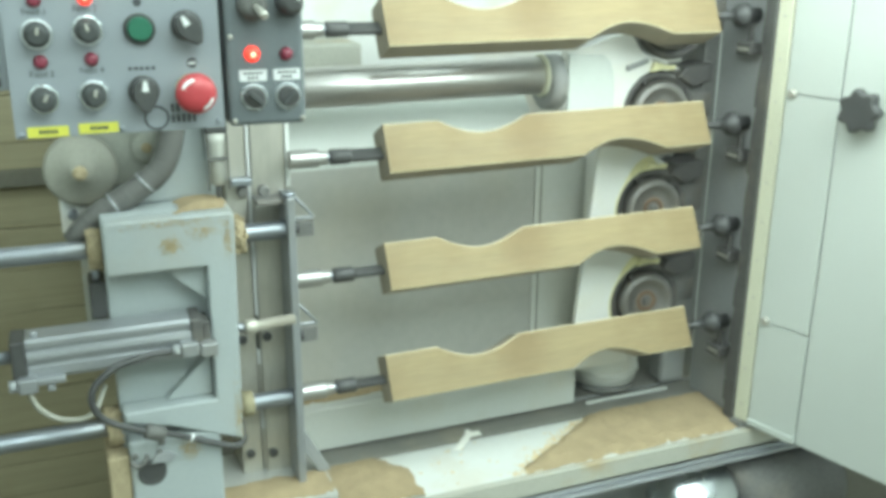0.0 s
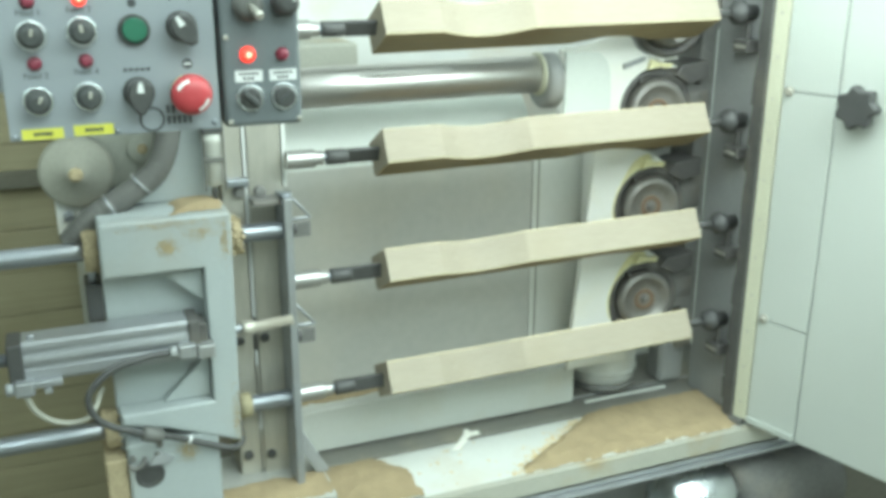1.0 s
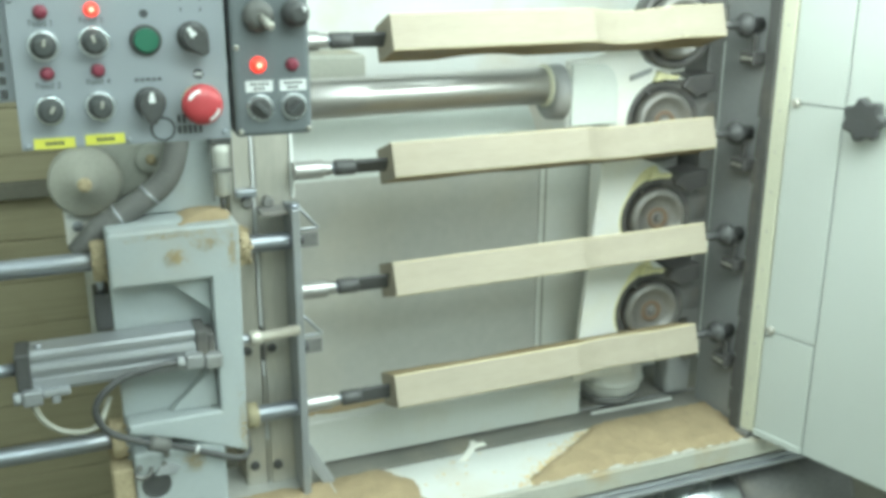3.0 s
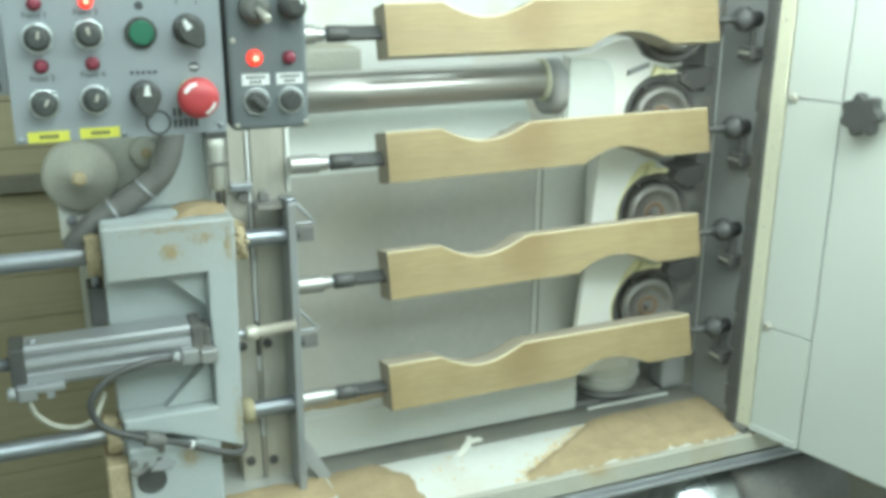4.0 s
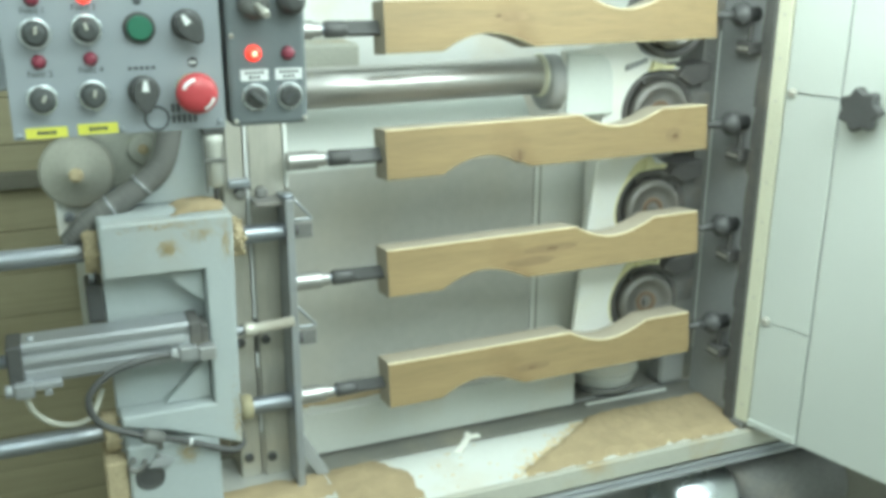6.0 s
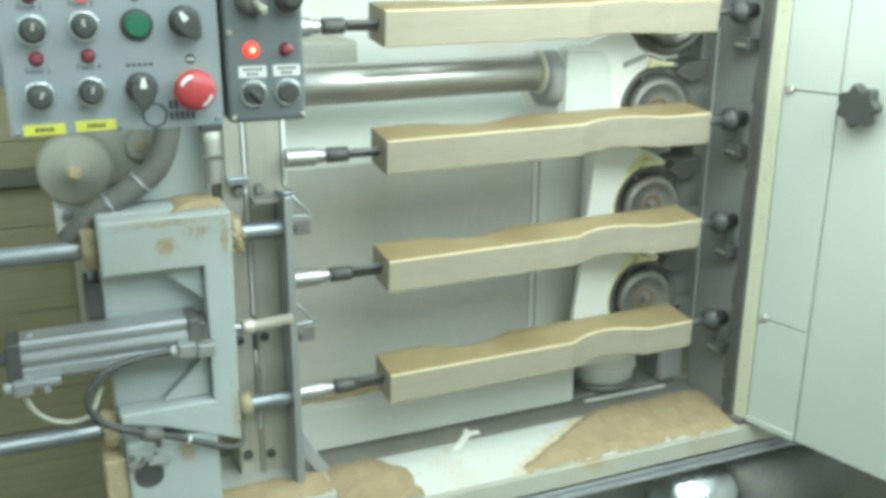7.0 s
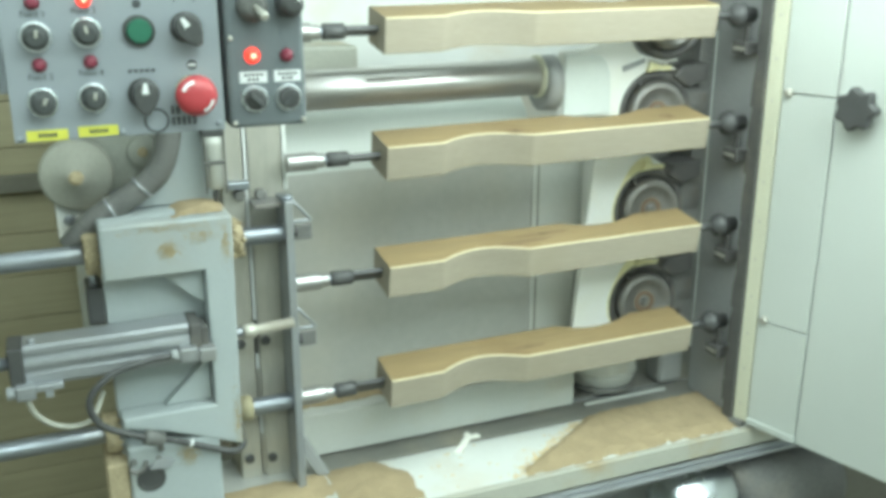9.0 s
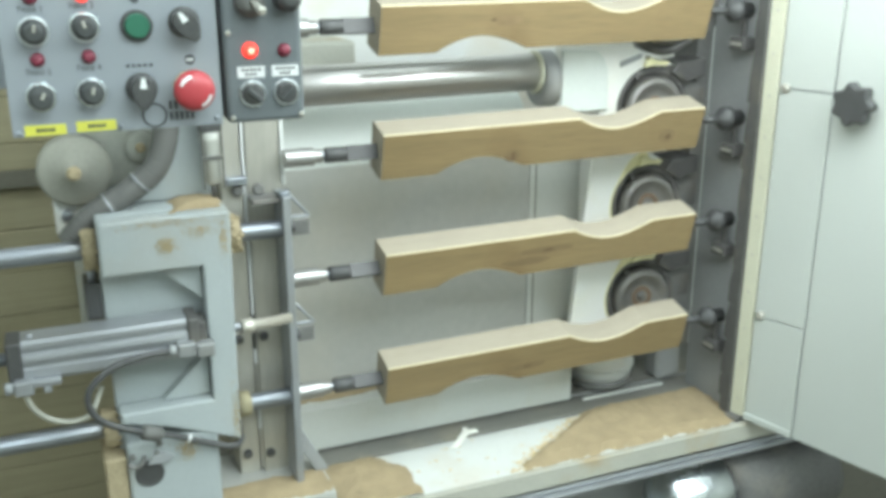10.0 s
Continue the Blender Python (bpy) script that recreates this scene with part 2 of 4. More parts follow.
def pipe(points, r, seg=14, sub=10, rib=0.0, pitch=0.012):
    """A bent hose through the points, with ribs if asked."""
    pts = [Vector(p) for p in points]
    pts = [2 * pts[0] - pts[1]] + pts + [2 * pts[-1] - pts[-2]]
    line = []
    for i in range(1, len(pts) - 2):
        a, b, c, d = pts[i - 1:i + 3]
        for k in range(sub):
            t = k / sub
            line.append(0.5 * ((2 * b) + (c - a) * t + (2 * a - 5 * b + 4 * c - d) * t * t + (3 * b - a - 3 * c + d) * t ** 3))
    line.append(pts[-2])
    bm = bmesh.new()
    rings, run = [], 0.0
    side = Vector((0.3, 1, 0.2))
    for i, p in enumerate(line):
        if i:
            run += (p - line[i - 1]).length
        d = (line[min(i + 1, len(line) - 1)] - line[max(i - 1, 0)]).normalized()
        side = (side - d * side.dot(d)).normalized()
        up = d.cross(side)
        rr = r + rib * (1 if math.sin(run / pitch * 2 * math.pi) > 0 else -1) * 0.5
        rings.append([bm.verts.new(p + rr * (side * math.cos(2 * math.pi * k / seg) + up * math.sin(2 * math.pi * k / seg))) for k in range(seg)])
    for p, q in zip(rings, rings[1:]):
        for k in range(seg):
            f = bm.faces.new((p[k], p[(k + 1) % seg], q[(k + 1) % seg], q[k]))
            f.smooth = True
    bm.faces.new(rings[0][::-1])
    bm.faces.new(rings[-1])
    bmesh.ops.recalc_face_normals(bm, faces=bm.faces[:])
    return bm


def smooth(bm):
    for f in bm.faces:
        f.smooth = True
    return bm


def thing(name, loc, label, category, group="", kind=""):
    ob = new(name)
    ob.location = loc
    ob.empty_display_size = 0.02
    return tagged(ob, label, category, group, kind)


def origin(ob):
    p = Vector((0, 0, 0))
    while ob:
        p += ob.location
        ob = ob.parent
    return p


def part(name, bm, material, parent, label="", local=False):
    """A mesh under a thing or a part; its points are given in the world, or in the thing's own space."""
    if not local:
        bm.transform(Matrix.Translation(-origin(parent)))
    me = bpy.data.meshes.new(name)
    bm.to_mesh(me)
    bm.free()
    me.materials.append(material)
    ob = new(name, me)
    ob.parent = parent
    return tagged(ob, label)


def single(name, bm, material, label, category, group="", kind=""):
    """A thing of one mesh."""
    me = bpy.data.meshes.new(name)
    lo = Vector([min(v.co[i] for v in bm.verts) for i in range(3)])
    hi = Vector([max(v.co[i] for v in bm.verts) for i in range(3)])
    base = Vector(((lo.x + hi.x) / 2, (lo.y + hi.y) / 2, lo.z))
    bm.transform(Matrix.Translation(-base))
    bm.to_mesh(me)
    bm.free()
    me.materials.append(material)
    ob = new(name, me)
    ob.location = base
    return tagged(ob, label, category, group, kind)


def lettering(text, x, y, z, size, parent, material):
    """Upright printed text on a face that looks towards -y, centred on x."""
    cu = bpy.data.curves.new("lettering", "FONT")
    cu.body, cu.size, cu.align_x, cu.extrude = text, size, "CENTER", 0.0002
    tmp = new("lettering", cu)
    bpy.context.view_layer.update()
    me = bpy.data.meshes.new_from_object(tmp.evaluated_get(bpy.context.evaluated_depsgraph_get()))
    bpy.data.objects.remove(tmp)
    bm = bmesh.new()
    bm.from_mesh(me)
    bpy.data.meshes.remove(me)
    bm.transform(pose(x, y, z, 90, 0, 0))
    return part("lettering", bm, material, parent)


# ---- the workshop round the machine ----
single("floor", box(-3, 4, -4, 3, -0.1, 0, 0), M["floor"], "grey concrete workshop floor, dusty with sawdust", "floor", kind="structure")
single("ceiling", box(-3, 4, -4, 3, 2.9, 3.0, 0), M["plaster"], "pale plastered workshop ceiling", "ceiling", kind="structure")
single("wall_north", box(-3, 4, 3, 3.15, 0, 2.9, 0), M["plaster"], "pale plastered workshop wall", "wall", kind="structure")
single("wall_south", box(-3, 4, -4.15, -4, 0, 2.9, 0), M["plaster"], "pale plastered workshop wall", "wall", kind="structure")
single("wall_west", box(-3.15, -3, -4.15, 3.15, 0, 2.9, 0), M["plaster"], "pale plastered workshop wall", "wall", kind="structure")
single("wall_east", box(4, 4.15, -4.15, 3.15, 0, 2.9, 0), M["plaster"], "pale plastered workshop wall", "wall", kind="structure")
# Housings for the added, unseen ceiling panels.
for lx, ly, watts in FILL_PANELS:
    lamp = thing("ceiling_light", (lx, ly, 2.8), "large white panel ceiling light added out of view, switched on", "ceiling light", "ceiling lights")
    part("frame", box(lx - 0.8, lx + 0.8, ly - 0.62, ly + 0.62, 2.81, 2.90, 0.004), M["white"], lamp)
    part("diffuser", box(lx - 0.76, lx + 0.76, ly - 0.59, ly + 0.59, 2.79, 2.809, 0.003), M["lampwhite"], lamp)

# ---- boards stacked behind the machine's left end ----
stack = thing("board_stack", (-0.45, 0.55, 0), "stack of weathered brown boards behind the machine", "board stack")
rng = random.Random(4)
z = 0.02
while z < 1.75:
    h = rng.uniform(0.075, 0.10)
    part("plank", box(-1.5, 0.245 + rng.uniform(-0.01, 0), 0.55 + rng.uniform(0, 0.005), 0.60, z, z + h - 0.0015, 0.002, 1), M["plank"], stack)
    z += h
part("strip", box(-1.5, 0.04, 0.525, 0.549, 1.005, 1.040, 0.003), M["dim"], stack, "dull strip across the boards")
part("batten", box(0.012, 0.040, 0.520, 0.5495, 0.60, 0.90, 0.003), M["dirty"], stack, "pale upright batten")
part("ground_sill", box(-1.5, 0.24, 0.552, 0.60, 0, 0.018, 0.002), M["plank"], stack)

# ---- the machine's back and bed ----
back = thing("machine_back", (0.8, 0.2, 0), "grey galvanised sheet back of the milling machine", "machine panel", kind="structure")
part("panel", box(0.362, 0.9335, 0.190, 0.200, 0.5935, 1.070, 0), M["sheet"], back)
part("panel", box(0.9365, 1.75, 0.190, 0.200, 0.5935, 1.100, 0.002), M["whitesheet"], back, "pale lower panel")
# Lamp light down the back sheet is put into a paler, bent top.
bend = [(0.190 + 0.075 * (k / 12) ** 2, 1.0705 + 0.125 * k / 12) for k in range(13)]
part("deflector", prism(bend + [(y + 0.004, z) for y, z in bend[::-1]], "x", 0.362, 0.9335, 0), M["covergrey"], back, "upper back sheet, paler and bent back to imitate lamp light")
part("seam_strip", box(0.934, 0.947, 0.1865, 0.1895, 0.5935, 1.0715, 0.001), M["whitesheet"], back)
part("seam_gap", box(0.9473, 0.9508, 0.1878, 0.1896, 0.5935, 1.0995, 0), M["dim"], back, "dark joint beside the seam strip")
part("hood_panel", box(0.25, 1.75, 0.44, 0.469, 0.5935, 2.0, 0.004), M["white"], back, "white enamelled upper back panel")
part("motor_cover", box(0.30, 0.572, 0.25, 0.4395, 1.205, 1.304, 0.006), M["dirty"], back, "pale cover behind the tube")
wl = thing("machine_lamp", (0.92, -0.58, 1.71), "white panel lamp on arms above the machine, switched on", "work lamp")
housing, diffuser = box(-0.57, 0.57, -0.30, 0.30, 0, 0.055, 0.004), box(-0.55, 0.55, -0.28, 0.28, -0.014, -0.001, 0.002)
housing.transform(LAMP)
diffuser.transform(LAMP)
part("housing", housing, M["white"], wl)
part("diffuser", diffuser, M["lampwhite"], wl)
for ax in (0.40, 1.20):
    part("arm", box(ax - 0.015, ax + 0.015, -0.3945, 0.4395, 1.9605, 1.9995, 0.003), M["grey"], wl)
    part("hanger", box(ax - 0.012, ax + 0.012, -0.42, -0.395, 1.865, 1.9995, 0.002), M["grey"], wl)

beam = thing("cross_beam", (0.85, 0.12, 0.3), "white enamelled machine beam with sawdust on top", "machine beam")
part("beam_body", box(0.30, 1.02, 0.12, 0.46, 0.497, 0.592, 0.004), M["beam"], beam)
part("beam_end", box(1.0205, 1.72, 0.284, 0.46, 0.497, 0.592, 0.004), M["beam"], beam, "recessed end of the beam behind the duct")
part("recess_floor", box(1.0205, 1.72, 0.1395, 0.2835, 0.4967, 0.5005, 0), M["slide"], beam)
part("beam_foot", box(0.30, 1.72, 0.14, 0.46, 0.0, 0.4965, 0.004), M["plategrey"], beam)
part("slideway", box(0.30, 1.72, 0.066, 0.139, 0.0, 0.493, 0.002), M["slide"], beam, "grey steel slideway along the beam")
bed = thing("machine_bed", (0.85, 0, 0), "white machine bed tray below the workpieces", "machine bed")
part("tray", box(0.30, 1.72, -0.106, 0.064, 0.470, 0.490, 0.003), M["tray"], bed)
part("lip", box(0.36, 1.72, -0.122, -0.108, 0.452, 0.494, 0.003), M["lip"], bed, "worn pale front lip")
part("rail", boxes((0.30, 1.72, -0.131, -0.124, 0.4445, 0.4505, 0.0015), (0.30, 1.72, -0.143, -0.124, 0.4350, 0.4425, 0.0015)), M["alu"], bed, "aluminium guide rail")
part("apron", box(0.30, 1.72, 0.03, 0.064, 0.0, 0.468, 0.004), M["grey"], bed)


def heap(name, inside, x0, x1, y0, y1, z, high, label, step=0.003, seed=0):
    """Loose sawdust: a low uneven sheet that thins out at its ragged rim."""
    bm = bmesh.new()
    nx, ny = int((x1 - x0) / step) + 1, int((y1 - y0) / step) + 1
    grid = {}
    for i in range(nx):
        for j in range(ny):
            x, y = x0 + i * step, y0 + j * step
            d = inside(x, y) + 0.013 * noise.noise((x * 28 + seed, y * 28, 0)) + 0.004 * noise.noise((x * 90, y * 90, seed)) + 0.002 * noise.noise((x * 260, y * 260, seed))
            if d > -0.003:
                h = high * min(1, max(0, d) / 0.03) ** 0.6 * (0.85 + 0.25 * noise.noise((x * 60, y * 60, 3 + seed))) + 0.0012 * noise.noise((x * 240, y * 240, 9))
                grid[i, j] = bm.verts.new((x, y, z + max(h, 0.0006)))
    for (i, j) in list(grid):
        q = [(i, j), (i + 1, j), (i + 1, j + 1), (i, j + 1)]
        if all(k in grid for k in q):
            bm.faces.new([grid[k] for k in q]).smooth = True
    bmesh.ops.delete(bm, geom=[v for v in bm.verts if not v.link_faces], context="VERTS")
    return single(name, bm, M["sawdust"], label, "sawdust", kind="stuff")


heap("sawdust", lambda x, y: min(0.06, 0.575 - x - 0.9 * max(0, y - 0.005), y + 0.12, 0.068 - y), 0.362, 0.62, -0.105, 0.064, 0.490, 0.010,
     "yellow sawdust lying on the bed beside the column", seed=2)
heap("sawdust", lambda x, y: min(0.06, (x - 0.79) * 0.9 - 1.35 * max(0, y + 0.085), y + 0.103, 0.10 - y), 0.76, 1.3195, -0.105, 0.064, 0.490, 0.011,
     "yellow sawdust lying on the bed by the door", seed=5)
heap("sawdust", lambda x, y: min(0.05, 0.62 - x, y - 0.150, 0.25 - y), 0.37, 0.64, 0.140, 0.188, 0.592, 0.005, "yellow sawdust on the beam", seed=8)
heap("sawdust", lambda x, y: min(0.05, y - 0.145, 0.25 - y, x - 0.62), 0.64, 1.28, 0.14, 0.188, 0.592, 0.004, "thin sawdust film on the beam", step=0.006, seed=11)
rng = random.Random(9)
bm = bmesh.new()
for k in range(300):
    y = rng.uniform(-0.10, 0.055)
    edge = 0.80 + 1.45 * max(0, y + 0.085)
    x = edge + rng.gauss(-0.012, 0.014) if k < 240 else rng.uniform(0.58, 1.25)
    s = rng.uniform(0.0012, 0.0035)
    c = box(-s, s, -s * 0.5, s * 0.5, 0, s * 0.5, 0)
    c.transform(pose(x, y, 0.4905, rng.uniform(-12, 12), 0, rng.uniform(0, 180)))
    absorb(bm, c)
single("wood_crumbs", bm, M["chip"], "pale wood crumbs scattered on the white bed", "wood crumbs", kind="stuff")
off = prism([(0, 0), (0.012, 0.002), (0.030, 0.040), (0.046, 0.047), (0.040, 0.054), (0.030, 0.050), (0.024, 0.058), (0.018, 0.054), (0.019, 0.045)], "z", 0, 0.004, 0.0008)
off.transform(pose(0.684, 0.030, 0.4915, 8, 0, -24) @ Matrix.Scale(1.25, 4))
single("veneer_scrap", off, M["paper"], "small white forked veneer scrap lying on the bed", "wood scrap")

# drive motor under the bed
motor = thing("motor", (1.28, -0.10, 0.0), "dark electric motor with a bright steel end under the bed", "motor")
part("motor_body", turn([(0, 0.03), (0.004, 0.080), (0.02, 0.088), (0.26, 0.088), (0.28, 0.08)], along((1.283, -0.10, 0.320), (1.60, -0.10, 0.320)), 36), M["rubber"], motor)
part("end_cover", turn([(0, 0.02), (0.006, 0.055), (0.024, 0.072), (0.15, 0.077), (0.171, 0.06)], along((1.110, -0.10, 0.336), (1.30, -0.10, 0.336)), 36), M["ring"], motor, "bright steel end cover")
part("foot", box(1.30, 1.50, -0.16, -0.04, 0.0, 0.245, 0.004), M["grey"], motor)

# ---- column with the spindle plate ----
column = thing("column", (0.31, 0.08, 0.0), "grey steel column carrying the drive spindles", "machine column")
part("post", box(0.300, 0.360, 0.03, 0.15, 0.44, 1.75, 0.003), M["steel"], column)
part("side_plate", box(0.255, 0.293, 0.035, 0.15, 0.44, 1.75, 0.003), M["steel"], column)
part("flange_edge", box(0.3605, 0.367, 0.026, 0.060, 1.085, 1.75, 0.001), M["white"], column, "pale edge of the column")
part("foot_plate", box(0.20, 0.405, -0.09, 0.118, 0.505, 0.530, 0.003), M["sheet"], column)
part("leg", box(0.24, 0.299, 0.068, 0.16, 0.0, 0.504, 0.003), M["grey"], column)
for z0, z1, key in ((0.535, 0.62, "steel"), (0.6205, 0.672, "label"), (0.6725, 0.752, "steel"), (0.7525, 0.782, "label"), (0.7825, 0.848, "rubber"), (0.8485, 1.75, "label")):
    part("slit_strip", box(0.2945, 0.2985, 0.0325, 0.06, z0, z1, 0), M[key], column, "strip showing between the column plates")
for x, zz in ((0.270, 0.572), (0.312, 0.569), (0.268, 0.806), (0.312, 0.808)):
    part("bolt", turn([(0, 0.0085), (0.006, 0.0085), (0.008, 0.0065)], along((x, 0.030 if x > 0.3 else 0.035, zz), (x, -0.1, zz)), 16), M["black"], column)
for x in (0.283, 0.318):
    part("clamp_screw", turn([(0, 0.010), (0.010, 0.010), (0.012, 0.007)], along((x, 0.030 if x > 0.3 else 0.035, 1.082), (x, -1, 1.082)), 14), M["darksteel"], column)
part("clamp_ring", boxes((0.262, 0.298, 0.012, 0.034, 1.095, 1.108, 0.002)), M["chrome"], column)
part("ledge", boxes((0.298, 0.345, -0.02, 0.029, 1.066, 1.074, 0.002)), M["darksteel"], column)
heap("sawdust", lambda x, y: min(0.05, x - 0.195, 0.40 - x, y + 0.088, 0.0 - y), 0.20, 0.404, -0.088, 0.01, 0.530, 0.006, "yellow sawdust on the column's foot", seed=21)
plate = thing("spindle_plate", (0.35, 0.0, 0.50), "upright steel plate joining guide rods and spindles", "machine plate")
part("plate_body", box(0.3445, 0.3585, -0.04, 0.029, 0.531, 1.080, 0.002), M["alu"], plate)
part("rib", prism([(0.3595, 0.636), (0.3595, 0.588), (0.388, 0.5315), (0.412, 0.5315)], "y", -0.012, 0.016, 0.002), M["plategrey"], plate)
for zc in (1.045, 0.845):
    tri = bmesh.new()
    for a, b in (((0.360, zc + 0.035), (0.400, zc - 0.012)), ((0.400, zc - 0.012), (0.360, zc - 0.012))):
        absorb(tri, rod((a[0], 0.0, a[1]), (b[0], 0.0, b[1]), 0.003, 10))
    part("gusset", tri, M["alu"], plate)
    part("tab", box(0.3595, 0.396, -0.012, -0.008, zc - 0.042, zc - 0.0155, 0.001), M["darksteel"], plate, "grey tab below the gusset")
    part("nut", turn([(0, 0.011), (0.008, 0.011), (0.009, 0.009)], along((0.359, -0.02, zc - 0.022), (0.5, -0.02, zc - 0.022)), 6), M["black"], plate)
part("cap_screw", turn([(0, 0.012), (0.006, 0.012), (0.008, 0.009)], along((0.3515, -0.02, 1.080), (0.3515, -0.02, 1.2)), 18), M["chrome"], plate)

# ---- guide rods, carriage and air cylinder ----
for zz, xe in ((1.022, 0.344), (0.704, 0.344)):
    single("guide_rod", rod((-0.75, -0.02, zz), (xe, -0.02, zz), 0.0155, 32), M["chrome"], "polished chrome guide rod through the carriage", "guide rod", "guide rods")
end = thing("rod_support", (-0.8, -0.02, 0.0), "white end support of the guide rods", "machine support")
part("block", box(-0.82, -0.745, -0.10, 0.06, 0.0, 1.12, 0.006), M["white"], end)

carriage = thing("carriage", (0.14, -0.02, 0.40), "white cast carriage on the guide rods, stained with sawdust", "machine carriage")
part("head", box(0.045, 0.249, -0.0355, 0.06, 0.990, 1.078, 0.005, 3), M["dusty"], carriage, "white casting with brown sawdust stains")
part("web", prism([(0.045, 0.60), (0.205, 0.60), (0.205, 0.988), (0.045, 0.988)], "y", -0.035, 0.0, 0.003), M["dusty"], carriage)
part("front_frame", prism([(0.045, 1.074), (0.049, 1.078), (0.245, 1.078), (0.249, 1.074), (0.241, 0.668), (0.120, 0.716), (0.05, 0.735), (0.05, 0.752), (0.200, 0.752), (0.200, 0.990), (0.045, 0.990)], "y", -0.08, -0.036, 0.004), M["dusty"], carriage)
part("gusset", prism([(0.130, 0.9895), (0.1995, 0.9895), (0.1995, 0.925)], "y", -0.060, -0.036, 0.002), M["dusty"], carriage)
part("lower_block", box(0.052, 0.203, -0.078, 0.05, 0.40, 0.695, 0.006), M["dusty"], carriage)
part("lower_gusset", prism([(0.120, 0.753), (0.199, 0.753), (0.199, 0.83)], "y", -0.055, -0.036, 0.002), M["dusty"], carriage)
# Open hole in the block: its darkness is painted as a black disc.
part("plug", turn([(0, 0.024), (0.002, 0.024), (0.003, 0.020), (0.0005, 0.018)], along((0.085, -0.078, 0.636), (0.085, -1, 0.636)), 28), M["black"], carriage, "round hole drawn as a black disc")
for x, zz in ((0.060, 0.672), (0.100, 0.672), (0.105, 0.690)):
    part("bolt", turn([(0, 0.0055), (0.005, 0.0055), (0.006, 0.004)], along((x, -0.078, zz), (x, -1, zz)), 12), M["darksteel"], carriage)
part("rod_bracket", box(0.016, 0.0515, -0.070, 0.030, 0.585, 0.668, 0.005, 3), M["brown"], carriage, "dust-stained bracket below the lower rod")
part("hook", pipe([(0.052, -0.082, 0.662), (0.062, -0.084, 0.655), (0.074, -0.084, 0.660), (0.080, -0.082, 0.672)], 0.004), M["darksteel"], carriage)
part("lug", prism([(0.083, 0.655), (0.118, 0.652), (0.128, 0.664), (0.112, 0.674), (0.092, 0.670)], "y", -0.086, -0.079, 0.002), M["grey"], carriage)
for zz in (1.022, 0.704):
    for x0, x1, rr in ((0.022, 0.044, 0.034), (0.250, 0.272, 0.030 if zz > 0.8 else 0.023)):
        part("wiper", turn([(0, rr - 0.006), (0.003, rr), (x1 - x0 - 0.003, rr), (x1 - x0, rr - 0.004)], along((x0, -0.02, zz), (x1, -0.02, zz)), 26), M["plank" if zz < 0.8 and x0 > 0.2 else "brown"], carriage, "felt wiper caked with brown sawdust")


def flecks(cx, cz, rx, rz, y, seed, count, parent):
    """A stain of fine sawdust grains stuck to a face that looks towards -y."""
    rng = random.Random(seed)
    bm = bmesh.new()
    for k in range(count * 4):
        r = rng.uniform(0.0005, 0.0013)
        x, z = rng.gauss(cx, rx), rng.gauss(cz, rz)
        vs = [bm.verts.new((x + r * rng.uniform(0.7, 1.3) * math.cos(j * 1.2566 + k), y - 0.0002, z + r * rng.uniform(0.7, 1.3) * math.sin(j * 1.2566 + k))) for j in range(5)]
        top = bm.verts.new((x, y - 0.0008, z))
        for j in range(5):
            bm.faces.new((top, vs[j], vs[(j + 1) % 5]))
    bmesh.ops.recalc_face_normals(bm, faces=bm.faces[:])
    return part("dust_stain", bm, M["stain"], parent, "stain of brown sawdust")


flecks(0.146, 1.031, 0.0075, 0.0065, -0.08, 1, 110, carriage)
flecks(0.198, 1.050, 0.012, 0.006, -0.08, 2, 60, carriage)
flecks(0.236, 1.034, 0.004, 0.016, -0.08, 3, 70, carriage)
flecks(0.160, 1.068, 0.035, 0.003, -0.08, 4, 70, carriage)
flecks(0.150, 0.668, 0.009, 0.009, -0.0785, 5, 90, carriage)
flecks(0.236, 0.72, 0.004, 0.03, -0.0802, 6, 70, carriage)
heap("sawdust", lambda x, y: min(0.03, x - 0.165, 0.243 - x, y + 0.055, 0.05 - y), 0.15, 0.248, -0.07, 0.055, 1.078, 0.010, "brown sawdust on the carriage's upper corner", seed=15)
lump = bmesh.new()
rng = random.Random(12)
for zc, xc in ((1.022, 0.260), (1.022, 0.033), (0.704, 0.033)):
    for k in range(70):
        c = bmesh.new()
        bmesh.ops.create_icosphere(c, subdivisions=1, radius=rng.uniform(0.0025, 0.0055))
        a = rng.uniform(0, 2 * math.pi)
        c.transform(Matrix.Translation((xc + rng.uniform(-0.012, 0.012), -0.02 + 0.031 * math.cos(a), zc + 0.031 * math.sin(a))))
        absorb(lump, c)
single("sawdust_lumps", smooth(lump), M["brown"], "caked brown sawdust round the rod wipers", "sawdust", kind="stuff")
part("base", box(0.06, 0.195, -0.05, 0.10, 0.0, 0.399, 0.004), M["white"], carriage)
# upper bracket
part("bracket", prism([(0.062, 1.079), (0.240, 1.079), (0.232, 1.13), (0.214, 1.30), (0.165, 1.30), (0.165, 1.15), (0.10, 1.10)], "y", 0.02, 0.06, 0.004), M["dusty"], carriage)

